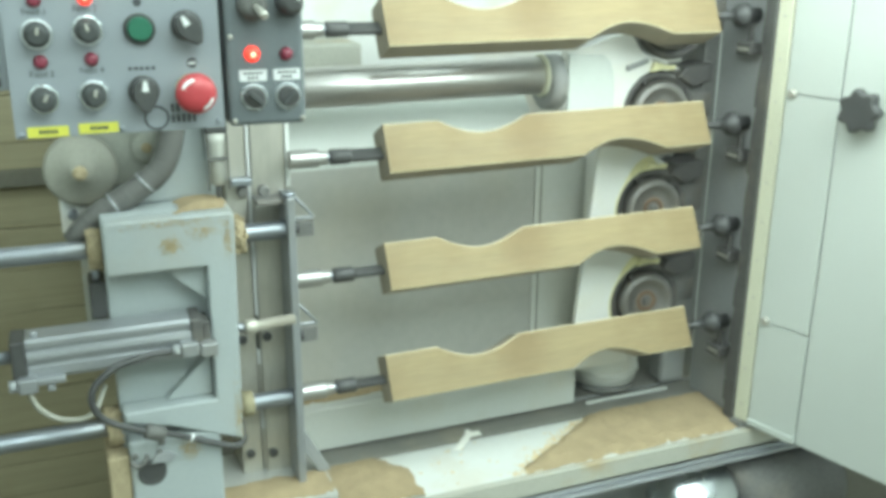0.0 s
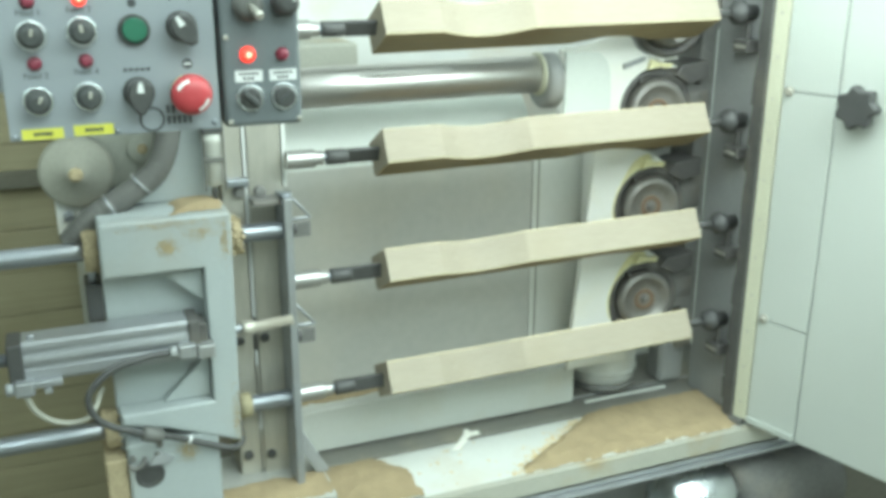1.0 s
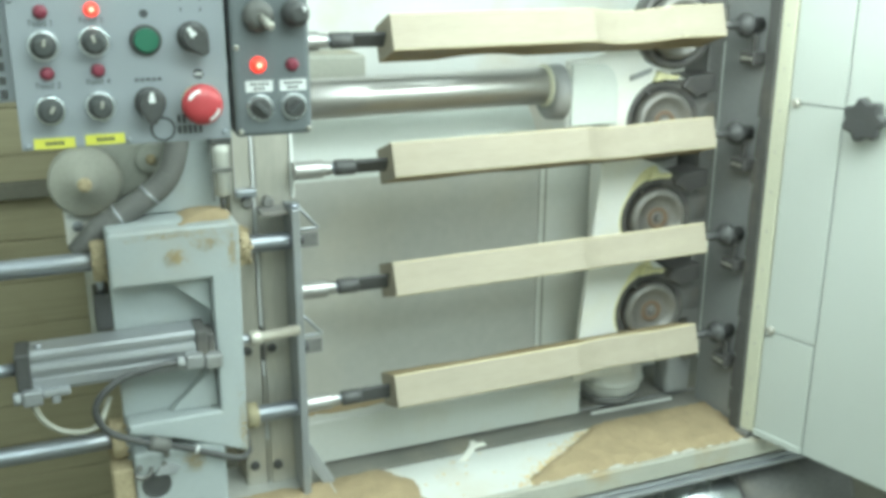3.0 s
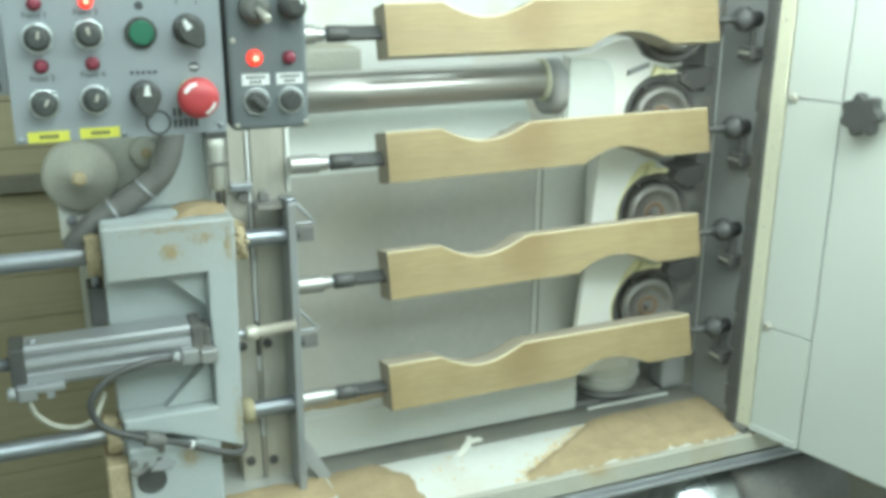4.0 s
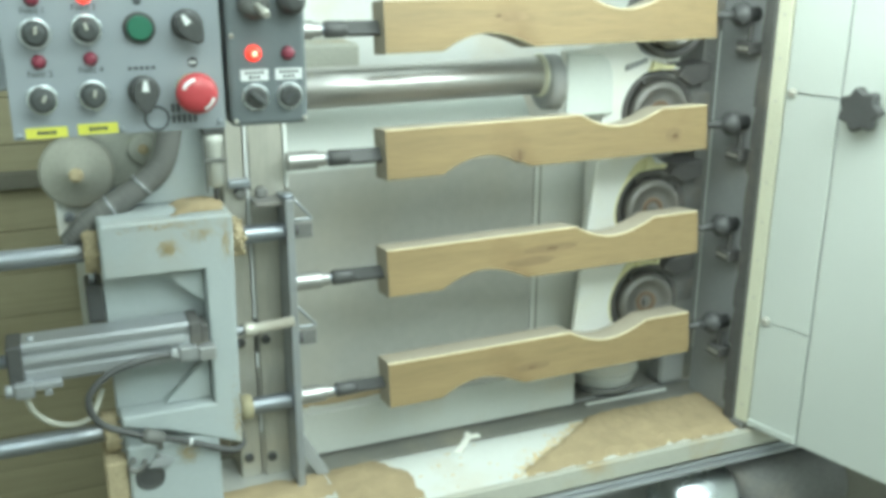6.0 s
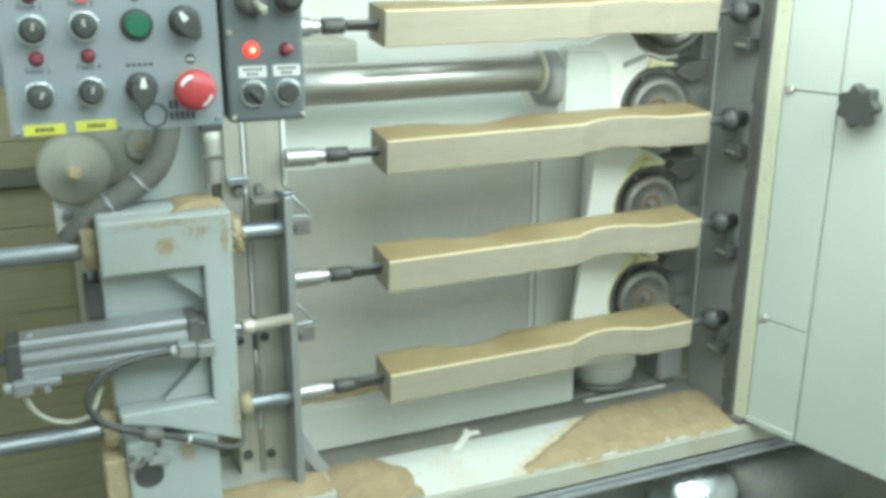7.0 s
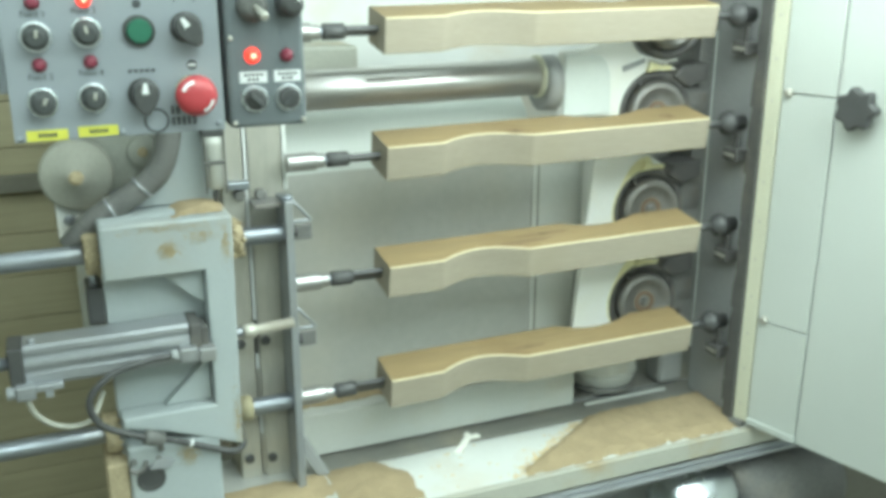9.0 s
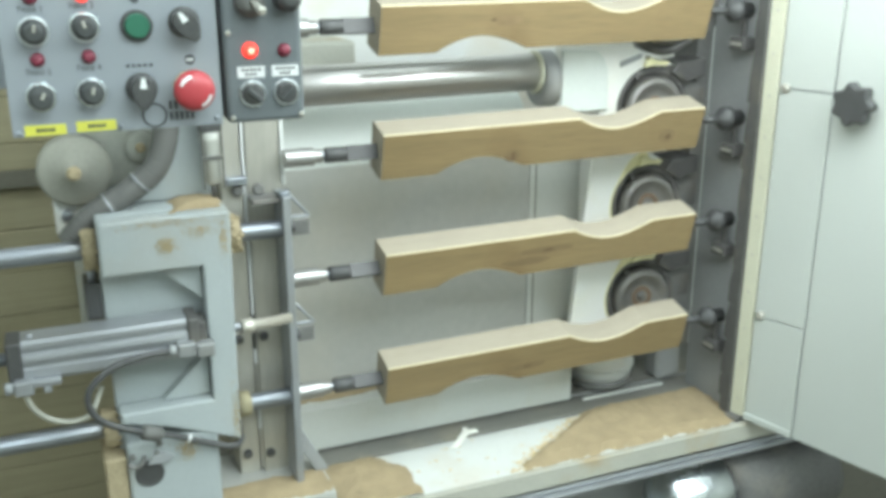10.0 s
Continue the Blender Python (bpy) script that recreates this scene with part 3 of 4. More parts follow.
air = thing("air_cylinder", (0.05, -0.07, 0.83), "aluminium pneumatic cylinder with dark end caps", "air cylinder")
prof = [(-0.022, 0.842), (0.024, 0.842), (0.028, 0.846), (0.028, 0.905), (0.024, 0.909), (-0.022, 0.909), (-0.0265, 0.905), (-0.0265, 0.897), (-0.023, 0.894),
        (-0.023, 0.890), (-0.0275, 0.887), (-0.029, 0.880), (-0.0275, 0.873), (-0.023, 0.870), (-0.023, 0.866), (-0.0265, 0.863), (-0.0265, 0.848)]
part("barrel", prism([(-0.070 + a, b) for a, b in prof], "x", -0.083, 0.165, 0.0005), M["alu"], air)
part("end_cap", box(-0.105, -0.0835, -0.101, -0.038, 0.842, 0.909, 0.003), M["black"], air)
part("end_cap", boxes((0.1655, 0.184, -0.101, -0.038, 0.846, 0.909, 0.003), (0.1845, 0.196, -0.095, -0.045, 0.862, 0.900, 0.002)), M["rubber"], air)
part("piston_rod", rod((0.1965, -0.07, 0.872), (0.255, -0.07, 0.872), 0.008), M["chrome"], air)
part("coupling", turn([(0, 0.010), (0.003, 0.013), (0.02, 0.013), (0.024, 0.009), (0.09, 0.009)], along((0.2555, -0.07, 0.871), (0.36, -0.055, 0.870)), 18), M["steel"], air)
part("rear_stud", rod((-0.24, -0.07, 0.876), (-0.1055, -0.07, 0.876), 0.010), M["chrome"], air)
for x, zz in ((0.160, 0.862), (0.190, 0.858), (-0.085, 0.840)):
    fit = part("fitting", box(x - 0.014, x + 0.014, -0.115, -0.092, zz - 0.012, zz + 0.012, 0.003), M["alu"], air)
    part("nut", turn([(0, 0.010), (0.012, 0.010)], along((x - 0.015, -0.103, zz), (x - 0.04, -0.103, zz)), 6), M["grey"], fit)
part("tee", boxes((-0.072, -0.030, -0.112, -0.098, 0.838, 0.850, 0.003), (-0.058, -0.046, -0.110, -0.100, 0.826, 0.8375, 0.002)), M["alu"], air)
part("stud", rod((-0.07, -0.075, 0.905), (-0.07, -0.075, 0.916), 0.006, 10), M["alu"], air)
single("air_hose", pipe([(0.132, -0.103, 0.862), (0.095, -0.112, 0.864), (0.040, -0.120, 0.853), (0.004, -0.124, 0.818), (0.016, -0.122, 0.772), (0.07, -0.115, 0.737), (0.13, -0.10, 0.708), (0.19, -0.09, 0.676), (0.225, -0.085, 0.661), (0.243, -0.07, 0.664), (0.246, -0.03, 0.680)], 0.0056),
       M["black"], "black rubber air hose looping below the cylinder", "air hose")
single("hose_tie", turn([(0, 0.0075), (0.004, 0.0075)], along((0.150, -0.096, 0.6985), (0.19, -0.09, 0.676)), 14), M["label"], "white cable tie round the hose", "cable tie")
single("hose_sleeve", turn([(0, 0.008), (0.003, 0.0125), (0.032, 0.0125), (0.035, 0.008)], along((0.078, -0.113, 0.733), (0.115, -0.105, 0.7145)), 16), M["hose"], "grey sleeve on the air hose", "hose sleeve")
single("air_line", pipe([(-0.085, -0.103, 0.826), (-0.075, -0.105, 0.80), (-0.052, -0.106, 0.778), (-0.02, -0.104, 0.768), (0.006, -0.098, 0.775), (0.026, -0.06, 0.80)], 0.0045), M["tubing"], "pale plastic air line hanging in a bow", "air line")
sb = thing("switch", (0.03, 0.0, 0.90), "small dark limit switch beside the carriage", "switch")
part("switch_body", box(0.018, 0.044, -0.034, 0.03, 0.905, 0.968, 0.003), M["black"], sb)
part("plunger", rod((0.031, -0.02, 0.9685), (0.031, -0.02, 0.988), 0.006, 12), M["chrome"], sb)

# belt wheel and cable hose behind the panel
wheel = thing("pulley_guard", (0.03, 0.12, 1.06), "grey dusty pulley guard with a round hub", "pulley guard")
part("disc", turn([(0, 0.052), (0.004, 0.060), (0.030, 0.060), (0.036, 0.054), (0.038, 0.022), (0.044, 0.020), (0.046, 0.012)], along((0.028, 0.13, 1.124), (0.026, -1, 1.124)), 40), M["disc"], wheel)
part("hub", turn([(0, 0.012), (0.006, 0.012), (0.008, 0.006)], along((0.026, 0.0835, 1.124), (0.026, -1, 1.124)), 18), M["brown"], wheel)
part("guard", prism([(0.04, 1.07), (0.10, 1.09), (0.19, 1.15), (0.20, 1.22), (0.13, 1.24), (0.04, 1.20)], "y", 0.135, 0.16, 0.004), M["dirty"], wheel)
part("idler", turn([(0, 0.026), (0.012, 0.026), (0.014, 0.022), (0.016, 0.010)], along((0.138, 0.134, 1.152), (0.138, -1, 1.152)), 24), M["dirty"], wheel)
part("idler_hub", turn([(0, 0.009), (0.004, 0.009), (0.005, 0.005)], along((0.138, 0.1178, 1.152), (0.138, -1, 1.152)), 16), M["brown"], wheel)
part("mount", boxes((-0.012, 0.040, 0.115, 0.135, 1.012, 1.075, 0.004)), M["white"], wheel)
part("bolt", turn([(0, 0.009), (0.007, 0.009), (0.010, 0.006)], along((0.008, 0.115, 1.046), (0.008, -1, 1.046)), 12), M["chrome"], wheel)
part("stem", box(0.06, 0.11, 0.14, 0.19, 0.0, 1.09, 0.004), M["grey"], wheel)
cable = thing("cable_hose", (0.10, 0.07, 1.03), "grey corrugated cable hose curving down to the carriage", "cable hose")
part("hose", pipe([(0.172, 0.0, 1.28), (0.171, 0.0, 1.205), (0.149, 0.0, 1.142), (0.098, 0.0, 1.102), (0.046, 0.0, 1.072), (0.018, 0.0, 1.045), (0.006, 0.002, 1.030)], 0.0205, sub=24, rib=0.0012, pitch=0.006), M["hose"], cable)
for p, q in (((0.124, 0.0, 1.120), (0.118, 0.0, 1.1145)), ((0.074, 0.0, 1.0875), (0.067, 0.0, 1.0835))):
    part("ring", turn([(0, 0.0222), (0.004, 0.0222)], along(p, q), 18), M["alu"], cable)
reg = thing("air_filter", (0.235, 0.02, 1.08), "air filter with a cloudy plastic bowl and dark top", "air filter")
part("bowl", turn([(0, 0.006), (0.004, 0.013), (0.07, 0.015), (0.075, 0.017), (0.09, 0.017)], along((0.238, -0.005, 1.105), (0.238, -0.005, 1.3)), 22), M["glass"], reg)
part("top", box(0.22, 0.256, -0.022, 0.012, 1.1955, 1.25, 0.003), M["black"], reg)
part("bowl_guard", boxes((0.2205, 0.2235, -0.020, -0.016, 1.10, 1.195, 0.001), (0.2525, 0.2555, -0.020, -0.016, 1.10, 1.195, 0.001), (0.2205, 0.2555, -0.022, -0.016, 1.150, 1.156, 0.001)), M["hose"], reg)
part("drain", turn([(0, 0.004), (0.02, 0.006), (0.026, 0.005)], along((0.238, -0.005, 1.0785), (0.238, -0.005, 1.2)), 12), M["black"], reg)

# ---- control panel ----
PY = -0.62
cp = thing("control_panel", (0.06, PY, 1.31), "grey operator panel with knobs, lamps and an emergency stop", "control panel")
part("face_plate", box(-0.034, 0.158, PY, PY + 0.003, 1.316, 1.50, 0.001), M["panel"], cp)
part("housing", box(-0.030, 0.154, PY + 0.0032, PY + 0.07, 1.320, 1.50, 0.004), M["grey"], cp)
ts = part("terminal_strip", box(-0.050, -0.0305, PY + 0.012, PY + 0.05, 1.36, 1.47, 0.002), M["panel"], cp, "terminal strip with dark sockets")
for k in range(8):
    part("socket", box(-0.0465, -0.0405, PY + 0.009, PY + 0.0118, 1.364 + 0.0125 * k, 1.372 + 0.0125 * k, 0.0005, 1), M["black"], ts)
part("arm", box(0.04, 0.10, PY + 0.0702, 0.05, 1.42, 1.47, 0.004), M["grey"], cp)
part("upright", box(0.04, 0.10, 0.0502, 0.12, 1.23, 1.47, 0.004), M["grey"], cp)


def front(x, z, y=PY):
    return along((x, y, z), (x, y - 1, z))


def knob(x, z, parent, r=0.0115, angle=20):
    ob = part("knob", turn([(0, r), (0.003, r), (0.004, r - 0.001), (0.016, r - 0.002), (0.019, r - 0.005)], front(x, z, PY - 0.0022), 26), M["knob"], parent, "dark grey rotary knob")
    part("collar", turn([(0, r + 0.0022), (0.0015, r + 0.0022), (0.002, r + 0.0012)], front(x, z, PY - 0.0001), 30), M["ring"], ob, "chrome collar")
    bar = box(-0.0013, 0.0013, -0.0008, 0.0006, 0.001, 0.0075, 0.0003, 1)
    bar.transform(Matrix.Translation((x, PY - 0.0215, z)) @ pose(0, 0, 0, 0, angle, 0))
    part("pointer", bar, M["steel"], ob)
    return ob


def selector(x, z, parent, angle):
    ob = part("selector", turn([(0, 0.0145), (0.006, 0.0145), (0.008, 0.0125)], front(x, z, PY - 0.0001), 30), M["black"], parent, "black selector switch with white pointer")
    lever = prism([(-0.003, -0.0185), (0.003, -0.0185), (0.0095, -0.009), (0.0115, 0.0), (0.0095, 0.008), (0.005, 0.0125), (-0.005, 0.0125), (-0.0095, 0.008), (-0.0115, 0.0), (-0.0095, -0.009)], "y", 0, 0.014, 0.002)
    lever.transform(Matrix.Translation((x, PY - 0.0222, z)) @ pose(0, 0, 0, 0, angle, 0))
    part("lever", lever, M["black"], ob)
    tip = prism([(-0.0032, 0.002), (0.0032, 0.002), (0.0015, 0.0115), (-0.0015, 0.0115)], "y", -0.0007, -0.0001, 0)
    tip.transform(Matrix.Translation((x, PY - 0.0222, z)) @ pose(0, 0, 0, 0, angle, 0))
    part("pointer", tip, M["label"], ob)
    return ob


def pilot(x, z, parent, lit, y=PY, r=0.0055):
    ob = part("pilot_lamp", turn([(0, r + 0.0012), (0.002, r), (0.005, r * 0.85), (0.0065, r * 0.45)], front(x, z, y - 0.0001), 22), M["redlit"] if lit else M["redlamp"], parent, "glowing red pilot lamp" if lit else "dark red pilot lamp")
    if lit:
        part("glow", turn([(0, r * 0.4), (0.001, r * 0.3)], front(x, z, y - 0.0067), 14), M["lens"], ob)


for x, z, angle in ((-0.0055, 1.411, 10), (0.038, 1.4135, -12), (-0.006, 1.352, 28), (0.038, 1.354, 12)):
    knob(x, z, cp, angle=angle)
for x, z, lit in ((-0.005, 1.441, False), (0.0385, 1.4425, True), (-0.005, 1.386, False), (0.039, 1.387, False)):
    pilot(x, z, cp, lit)
for text, x, z in (("Feed 1", -0.0055, 1.4285), ("Feed 3", 0.0375, 1.4305), ("Feed 2", -0.005, 1.3725), ("Feed 4", 0.0385, 1.3745)):
    lettering(text, x, PY - 0.0002, z, 0.0080, cp, M["ink"])
gb = part("push_button", turn([(0, 0.0145), (0.004, 0.0145), (0.006, 0.0125), (0.0045, 0.0118)], front(0.084, 1.414, PY - 0.0001), 30), M["black"], cp)
part("cap", turn([(0, 0.0112), (0.004, 0.0112), (0.005, 0.0100)], front(0.084, 1.414, PY - 0.0047), 30), M["green"], gb, "green push button cap")
part("symbol", turn([(0, 0.004), (0.0003, 0.004)], front(0.084, 1.438, PY - 0.0001), 18), M["ink"], cp)
selector(0.127, 1.416, cp, -32)
selector(0.083, 1.356, cp, 2)
for dx, dz in ((-0.012, 0.026), (0.006, 0.026), (-0.012, 0.036), (0.006, 0.036)):
    part("mark", box(0.130 + dx - 0.0006, 0.130 + dx + 0.0006, PY - 0.0004, PY - 0.0001, 1.413 + dz, 1.417 + dz, 0), M["ink"], cp)
for k in range(5):
    part("mark", box(0.071 + 0.0052 * k, 0.0745 + 0.0052 * k, PY - 0.0004, PY - 0.0001, 1.3755, 1.3785, 0), M["ink"], cp)
es = part("stop_base", turn([(0, 0.0165), (0.010, 0.0165), (0.011, 0.012)], front(0.129, 1.354, PY - 0.0001), 28), M["yellow"], cp, "yellow collar of the emergency stop")
part("mushroom", turn([(0, 0.012), (0.006, 0.014), (0.008, 0.0185), (0.013, 0.0195), (0.018, 0.0175), (0.022, 0.012), (0.023, 0.004)], front(0.129, 1.354, PY - 0.0105), 36), M["red"], es, "red emergency stop button")
for a0 in (100, -70):
    arc = bmesh.new()
    ins, outs = [], []
    for k in range(9):
        a = math.radians(a0 + k * 7)
        for rr, lst in ((0.0128, ins), (0.0158, outs)):
            lst.append(arc.verts.new((0.129 + rr * math.cos(a), PY - 0.0105 - (0.0222 if rr < 0.014 else 0.0204), 1.354 + rr * math.sin(a))))
    for k in range(8):
        arc.faces.new((ins[k], outs[k], outs[k + 1], ins[k + 1]))
    part("arrow", arc, M["label"], es, "white arrow on the stop button")
part("symbol", turn([(0, 0.005), (0.0003, 0.005)], front(0.130, 1.3805, PY - 0.0001), 20), M["ink"], cp)
part("symbol", boxes((0.1265, 0.1335, PY - 0.0007, PY - 0.0005, 1.3795, 1.3815, 0)), M["label"], cp)
for x0, x1, zz in ((-0.0235, 0.0125, 1.3168), (0.0215, 0.0570, 1.3178)):
    st = part("sticker", box(x0, x1, PY - 0.0005, PY - 0.0001, zz, zz + 0.010, 0), M["ylabel"], cp, "yellow sticker")
    for k in range(5):
        part("mark", box(x0 + 0.010 + 0.0034 * k, x0 + 0.0126 + 0.0034 * k, PY - 0.0008, PY - 0.0006, zz + 0.0032, zz + 0.0068, 0), M["ink"], st)
ring = bmesh.new()
a_in = [ring.verts.new((0.093 + 0.0098 * math.cos(k * math.pi / 18), PY - 0.0004, 1.3290 + 0.0098 * math.sin(k * math.pi / 18))) for k in range(36)]
a_out = [ring.verts.new((0.093 + 0.0120 * math.cos(k * math.pi / 18), PY - 0.0004, 1.3290 + 0.0120 * math.sin(k * math.pi / 18))) for k in range(36)]
for k in range(36):
    ring.faces.new((a_in[k], a_out[k], a_out[(k + 1) % 36], a_in[(k + 1) % 36]))
part("emblem", ring, M["ink"], cp, "dark ring emblem")
for k in range(5):
    part("mark", box(0.107 + 0.0050 * k, 0.1102 + 0.0050 * k, PY - 0.0004, PY - 0.0001, 1.3235, 1.3315, 0), M["ink"], cp)
for k in range(2):
    part("mark", box(0.107 + 0.0050 * k, 0.1100 + 0.0050 * k, PY - 0.0004, PY - 0.0001, 1.3340, 1.3420, 0), M["ink"], cp)
for x, z in ((-0.029, 1.3195), (0.0605, 1.3205), (0.152, 1.3225), (-0.029, 1.452), (0.152, 1.452)):
    part("screw", turn([(0, 0.0030), (0.0012, 0.0026), (0.0018, 0.0012)], front(x, z, PY - 0.0001), 12), M["chrome"], cp)

BY = -0.6225
swb = thing("switch_box", (0.20, BY, 1.31), "dark grey switch box with pilot lamps beside the panel", "switch box")
part("case", box(0.1625, 0.2405, BY, BY + 0.07, 1.316, 1.50, 0.005, 3), M["box"], swb)
for x in (0.188, 0.222):
    lab = part("label_plate", box(x - 0.0135, x + 0.0135, BY - 0.0005, BY - 0.0001, 1.3605, 1.3715, 0), M["label"], swb, "white label plate")
    for k in range(5):
        part("mark", box(x - 0.0095 + 0.004 * k, x - 0.0065 + 0.004 * k, BY - 0.0009, BY - 0.0006, 1.367, 1.3695, 0), M["ink"], lab)
    for k in range(3):
        part("mark", box(x - 0.006 + 0.004 * k, x - 0.003 + 0.004 * k, BY - 0.0009, BY - 0.0006, 1.3625, 1.365, 0), M["ink"], lab)
    kb = part("knob", turn([(0, 0.0105), (0.006, 0.0105), (0.008, 0.0088)], front(x, 1.3445, BY - 0.0001), 28), M["black"], swb, "black rotary switch in a chrome ring")
    part("collar", turn([(0, 0.0136), (0.0015, 0.0136), (0.002, 0.0130), (0.002, 0.0122), (0.0015, 0.0116)], front(x, 1.3445, BY - 0.0002), 36), M["ring"], kb, "chrome ring")
    lever = box(-0.0028, 0.0028, -0.006, 0, -0.0095, 0.0095, 0.001, 1)
    lever.transform(Matrix.Translation((x, BY - 0.0083, 1.3445)) @ pose(0, 0, 0, 0, 48 if x > 0.2 else -48, 0))
    part("lever", lever, M["knob"], kb)
pilot(0.188, 1.387, swb, True, BY, 0.0068)
pilot(0.222, 1.386, swb, False, BY, 0.0058)
tg = part("toggle_base", turn([(0, 0.0150), (0.006, 0.0150), (0.012, 0.0125), (0.016, 0.008)], front(0.190, 1.434, BY - 0.0001), 28), M["hose"], swb, "round toggle switch base")
part("toggle", turn([(0, 0.003), (0.016, 0.004), (0.020, 0.0045), (0.023, 0.003)], along((0.190, BY - 0.014, 1.434), (0.201, BY - 0.05, 1.418)), 14), M["steel"], tg, "steel toggle lever")
rk = part("knob", turn([(0, 0.0135), (0.003, 0.0135), (0.014, 0.0125), (0.020, 0.0105), (0.0225, 0.006)], front(0.226, 1.436, BY - 0.0001), 28), M["black"], swb, "domed black knob")
part("pointer", box(0.229, 0.233, BY - 0.0226, BY - 0.0195, 1.437, 1.443, 0.001, 1), M["label"], rk)
for x in (0.188, 0.222):
    part("label_plate", box(x - 0.0135, x + 0.0135, BY - 0.0005, BY - 0.0001, 1.452, 1.463, 0), M["label"], swb, "white label plate")
for x, z in ((0.1675, 1.3215), (0.2365, 1.3215), (0.1675, 1.404)):
    part("screw", turn([(0, 0.0028), (0.0012, 0.0024), (0.0018, 0.0012)], front(x, z, BY - 0.0001), 12), M["steel"], swb)

# ---- long tube with its hanger ----
shaft = thing("cross_tube", (0.7, 0.128, 1.16), "thick ground steel tube behind the workpieces", "machine tube")
part("tube", rod((0.361, 0.128, 1.238), (0.900, 0.128, 1.242), 0.037, 56, 0.002), M["tube"], shaft)
part("end_ring", turn([(0, 0.036), (0.002, 0.0425), (0.007, 0.0425), (0.009, 0.036)], along((0.9005, 0.128, 1.242), (1.0, 0.128, 1.242)), 44), M["cream"], shaft, "pale sealing ring")
part("hanger", turn([(0, 0.045), (0.003, 0.054), (0.030, 0.056), (0.034, 0.050)], along((0.910, 0.130, 1.228), (1.0, 0.130, 1.228)), 44), M["plategrey"], shaft, "grey bearing housing")

# ---- suction hood with cutters ----
CUTS = (1.352, 1.159, 0.951, 0.738)
CX, CY = 1.170, 0.098
RIM = 0.088
hood = thing("suction_hood", (1.08, 0.14, 0.49), "white suction hood scalloped round the cutters", "suction hood")


def arc(cx, cz, r, a0, a1, steps=20):
    """Points of an arc in the upright plane of the hood, angles from +x towards +z."""
    return [(cx + r * math.cos(radians(a0 + (a1 - a0) * i / steps)), cz + r * math.sin(radians(a0 + (a1 - a0) * i / steps))) for i in range(steps + 1)]


outline = [(0.985, 0.5935), (0.9905, 0.66), (1.0385, 1.158), (0.942, 1.160), (0.941, 1.290), (0.946, 1.294), (0.998, 1.297), (1.043, 1.313), (1.070, 1.320), (1.092, 1.320), (1.106, 1.302), (1.120, 1.284), (1.139, 1.273)]
outline += [(1.184, 1.262), (1.180, 1.246)]
for k, zc in enumerate(CUTS[1:]):
    if k:
        outline += [(1.199, zc + RIM + 0.008), (1.188, zc + RIM - 0.003)]
    outline += arc(CX, zc, RIM, 82, 262 if k < 2 else 225, 26)
outline += [(1.120, 0.66), (1.136, 0.60), (1.136, 0.5935)]
part("hood_body", prism(outline, "y", 0.094, 0.110, 0.003), M["hoodwhite"], hood)
part("hood_box", box(1.050, 1.085, 0.1105, 0.180, 0.60, 1.29, 0.004), M["hoodwhite"], hood)
for k, zc in enumerate(CUTS[1:]):
    w = 0.004
    rim = arc(CX, zc, RIM + 0.0005, 84, 205, 22) + [(CX + (RIM + w + 0.024 * math.sin(radians(max(0, 150 - a) * 1.7)) ** 2) * math.cos(radians(a)),
                                                    zc + (RIM + w + 0.024 * math.sin(radians(max(0, 150 - a) * 1.7)) ** 2) * math.sin(radians(a))) for a in range(203, 90, -6)]
    if k:
        part("rim", prism(rim, "y", 0.0925, 0.0938, 0), M["yellow"], hood, "yellowed rim of the hood")
    part("lip", prism([(1.138, zc + 0.0855), (1.146, zc + 0.106), (1.172, zc + 0.098), (1.197, zc + 0.0965), (1.190, zc + 0.0862), (1.166, zc + 0.0885)], "y", 0.080, 0.0936, 0.003), M["yellow"], hood, "yellowed plastic lip of the hood")
part("slot_plate", prism([(1.083, 1.247), (1.132, 1.263), (1.132, 1.272), (1.083, 1.258)], "y", 0.087, 0.0938, 0.001), M["grey"], hood)
part("cover", prism([(0.945, 1.163), (1.053, 1.163), (1.053, 1.205), (1.050, 1.245), (1.040, 1.270), (1.024, 1.283), (0.945, 1.287)], "y", 0.084, 0.0938, 0.003), M["covergrey"], hood, "pale blue-grey cover plate")
DUCT = (1.137, 0.197)
for name, rows, z0, key, label in (("duct", [(0, 0.074), (0.03, 0.080), (0.10, 0.079), (0.125, 0.072), (0.14, 0.05)], 0.515, "white", "round white suction duct"),
                                   ("ring", [(0, 0.0802), (0.003, 0.0835), (0.007, 0.0835), (0.010, 0.0802)], 0.540, "whitesheet", "pale clamp ring"),
                                   ("ring", [(0, 0.077), (0.003, 0.081), (0.012, 0.081), (0.015, 0.077)], 0.5012, "darksteel", "dark lower clamp ring")):
    part(name, turn(rows, along((*DUCT, z0), (*DUCT, z0 + 1)), 44), M[key], hood, label)
part("elbow_box", box(1.252, 1.320, 0.122, 0.1790, 0.5010, 0.64, 0.012, 3), M["plategrey"], hood, "grey square duct piece")
part("dust_edge", box(1.045, 1.262, 0.1075, 0.1145, 0.4935, 0.5005, 0.002), M["whitesheet"], hood, "pale sealing edge")

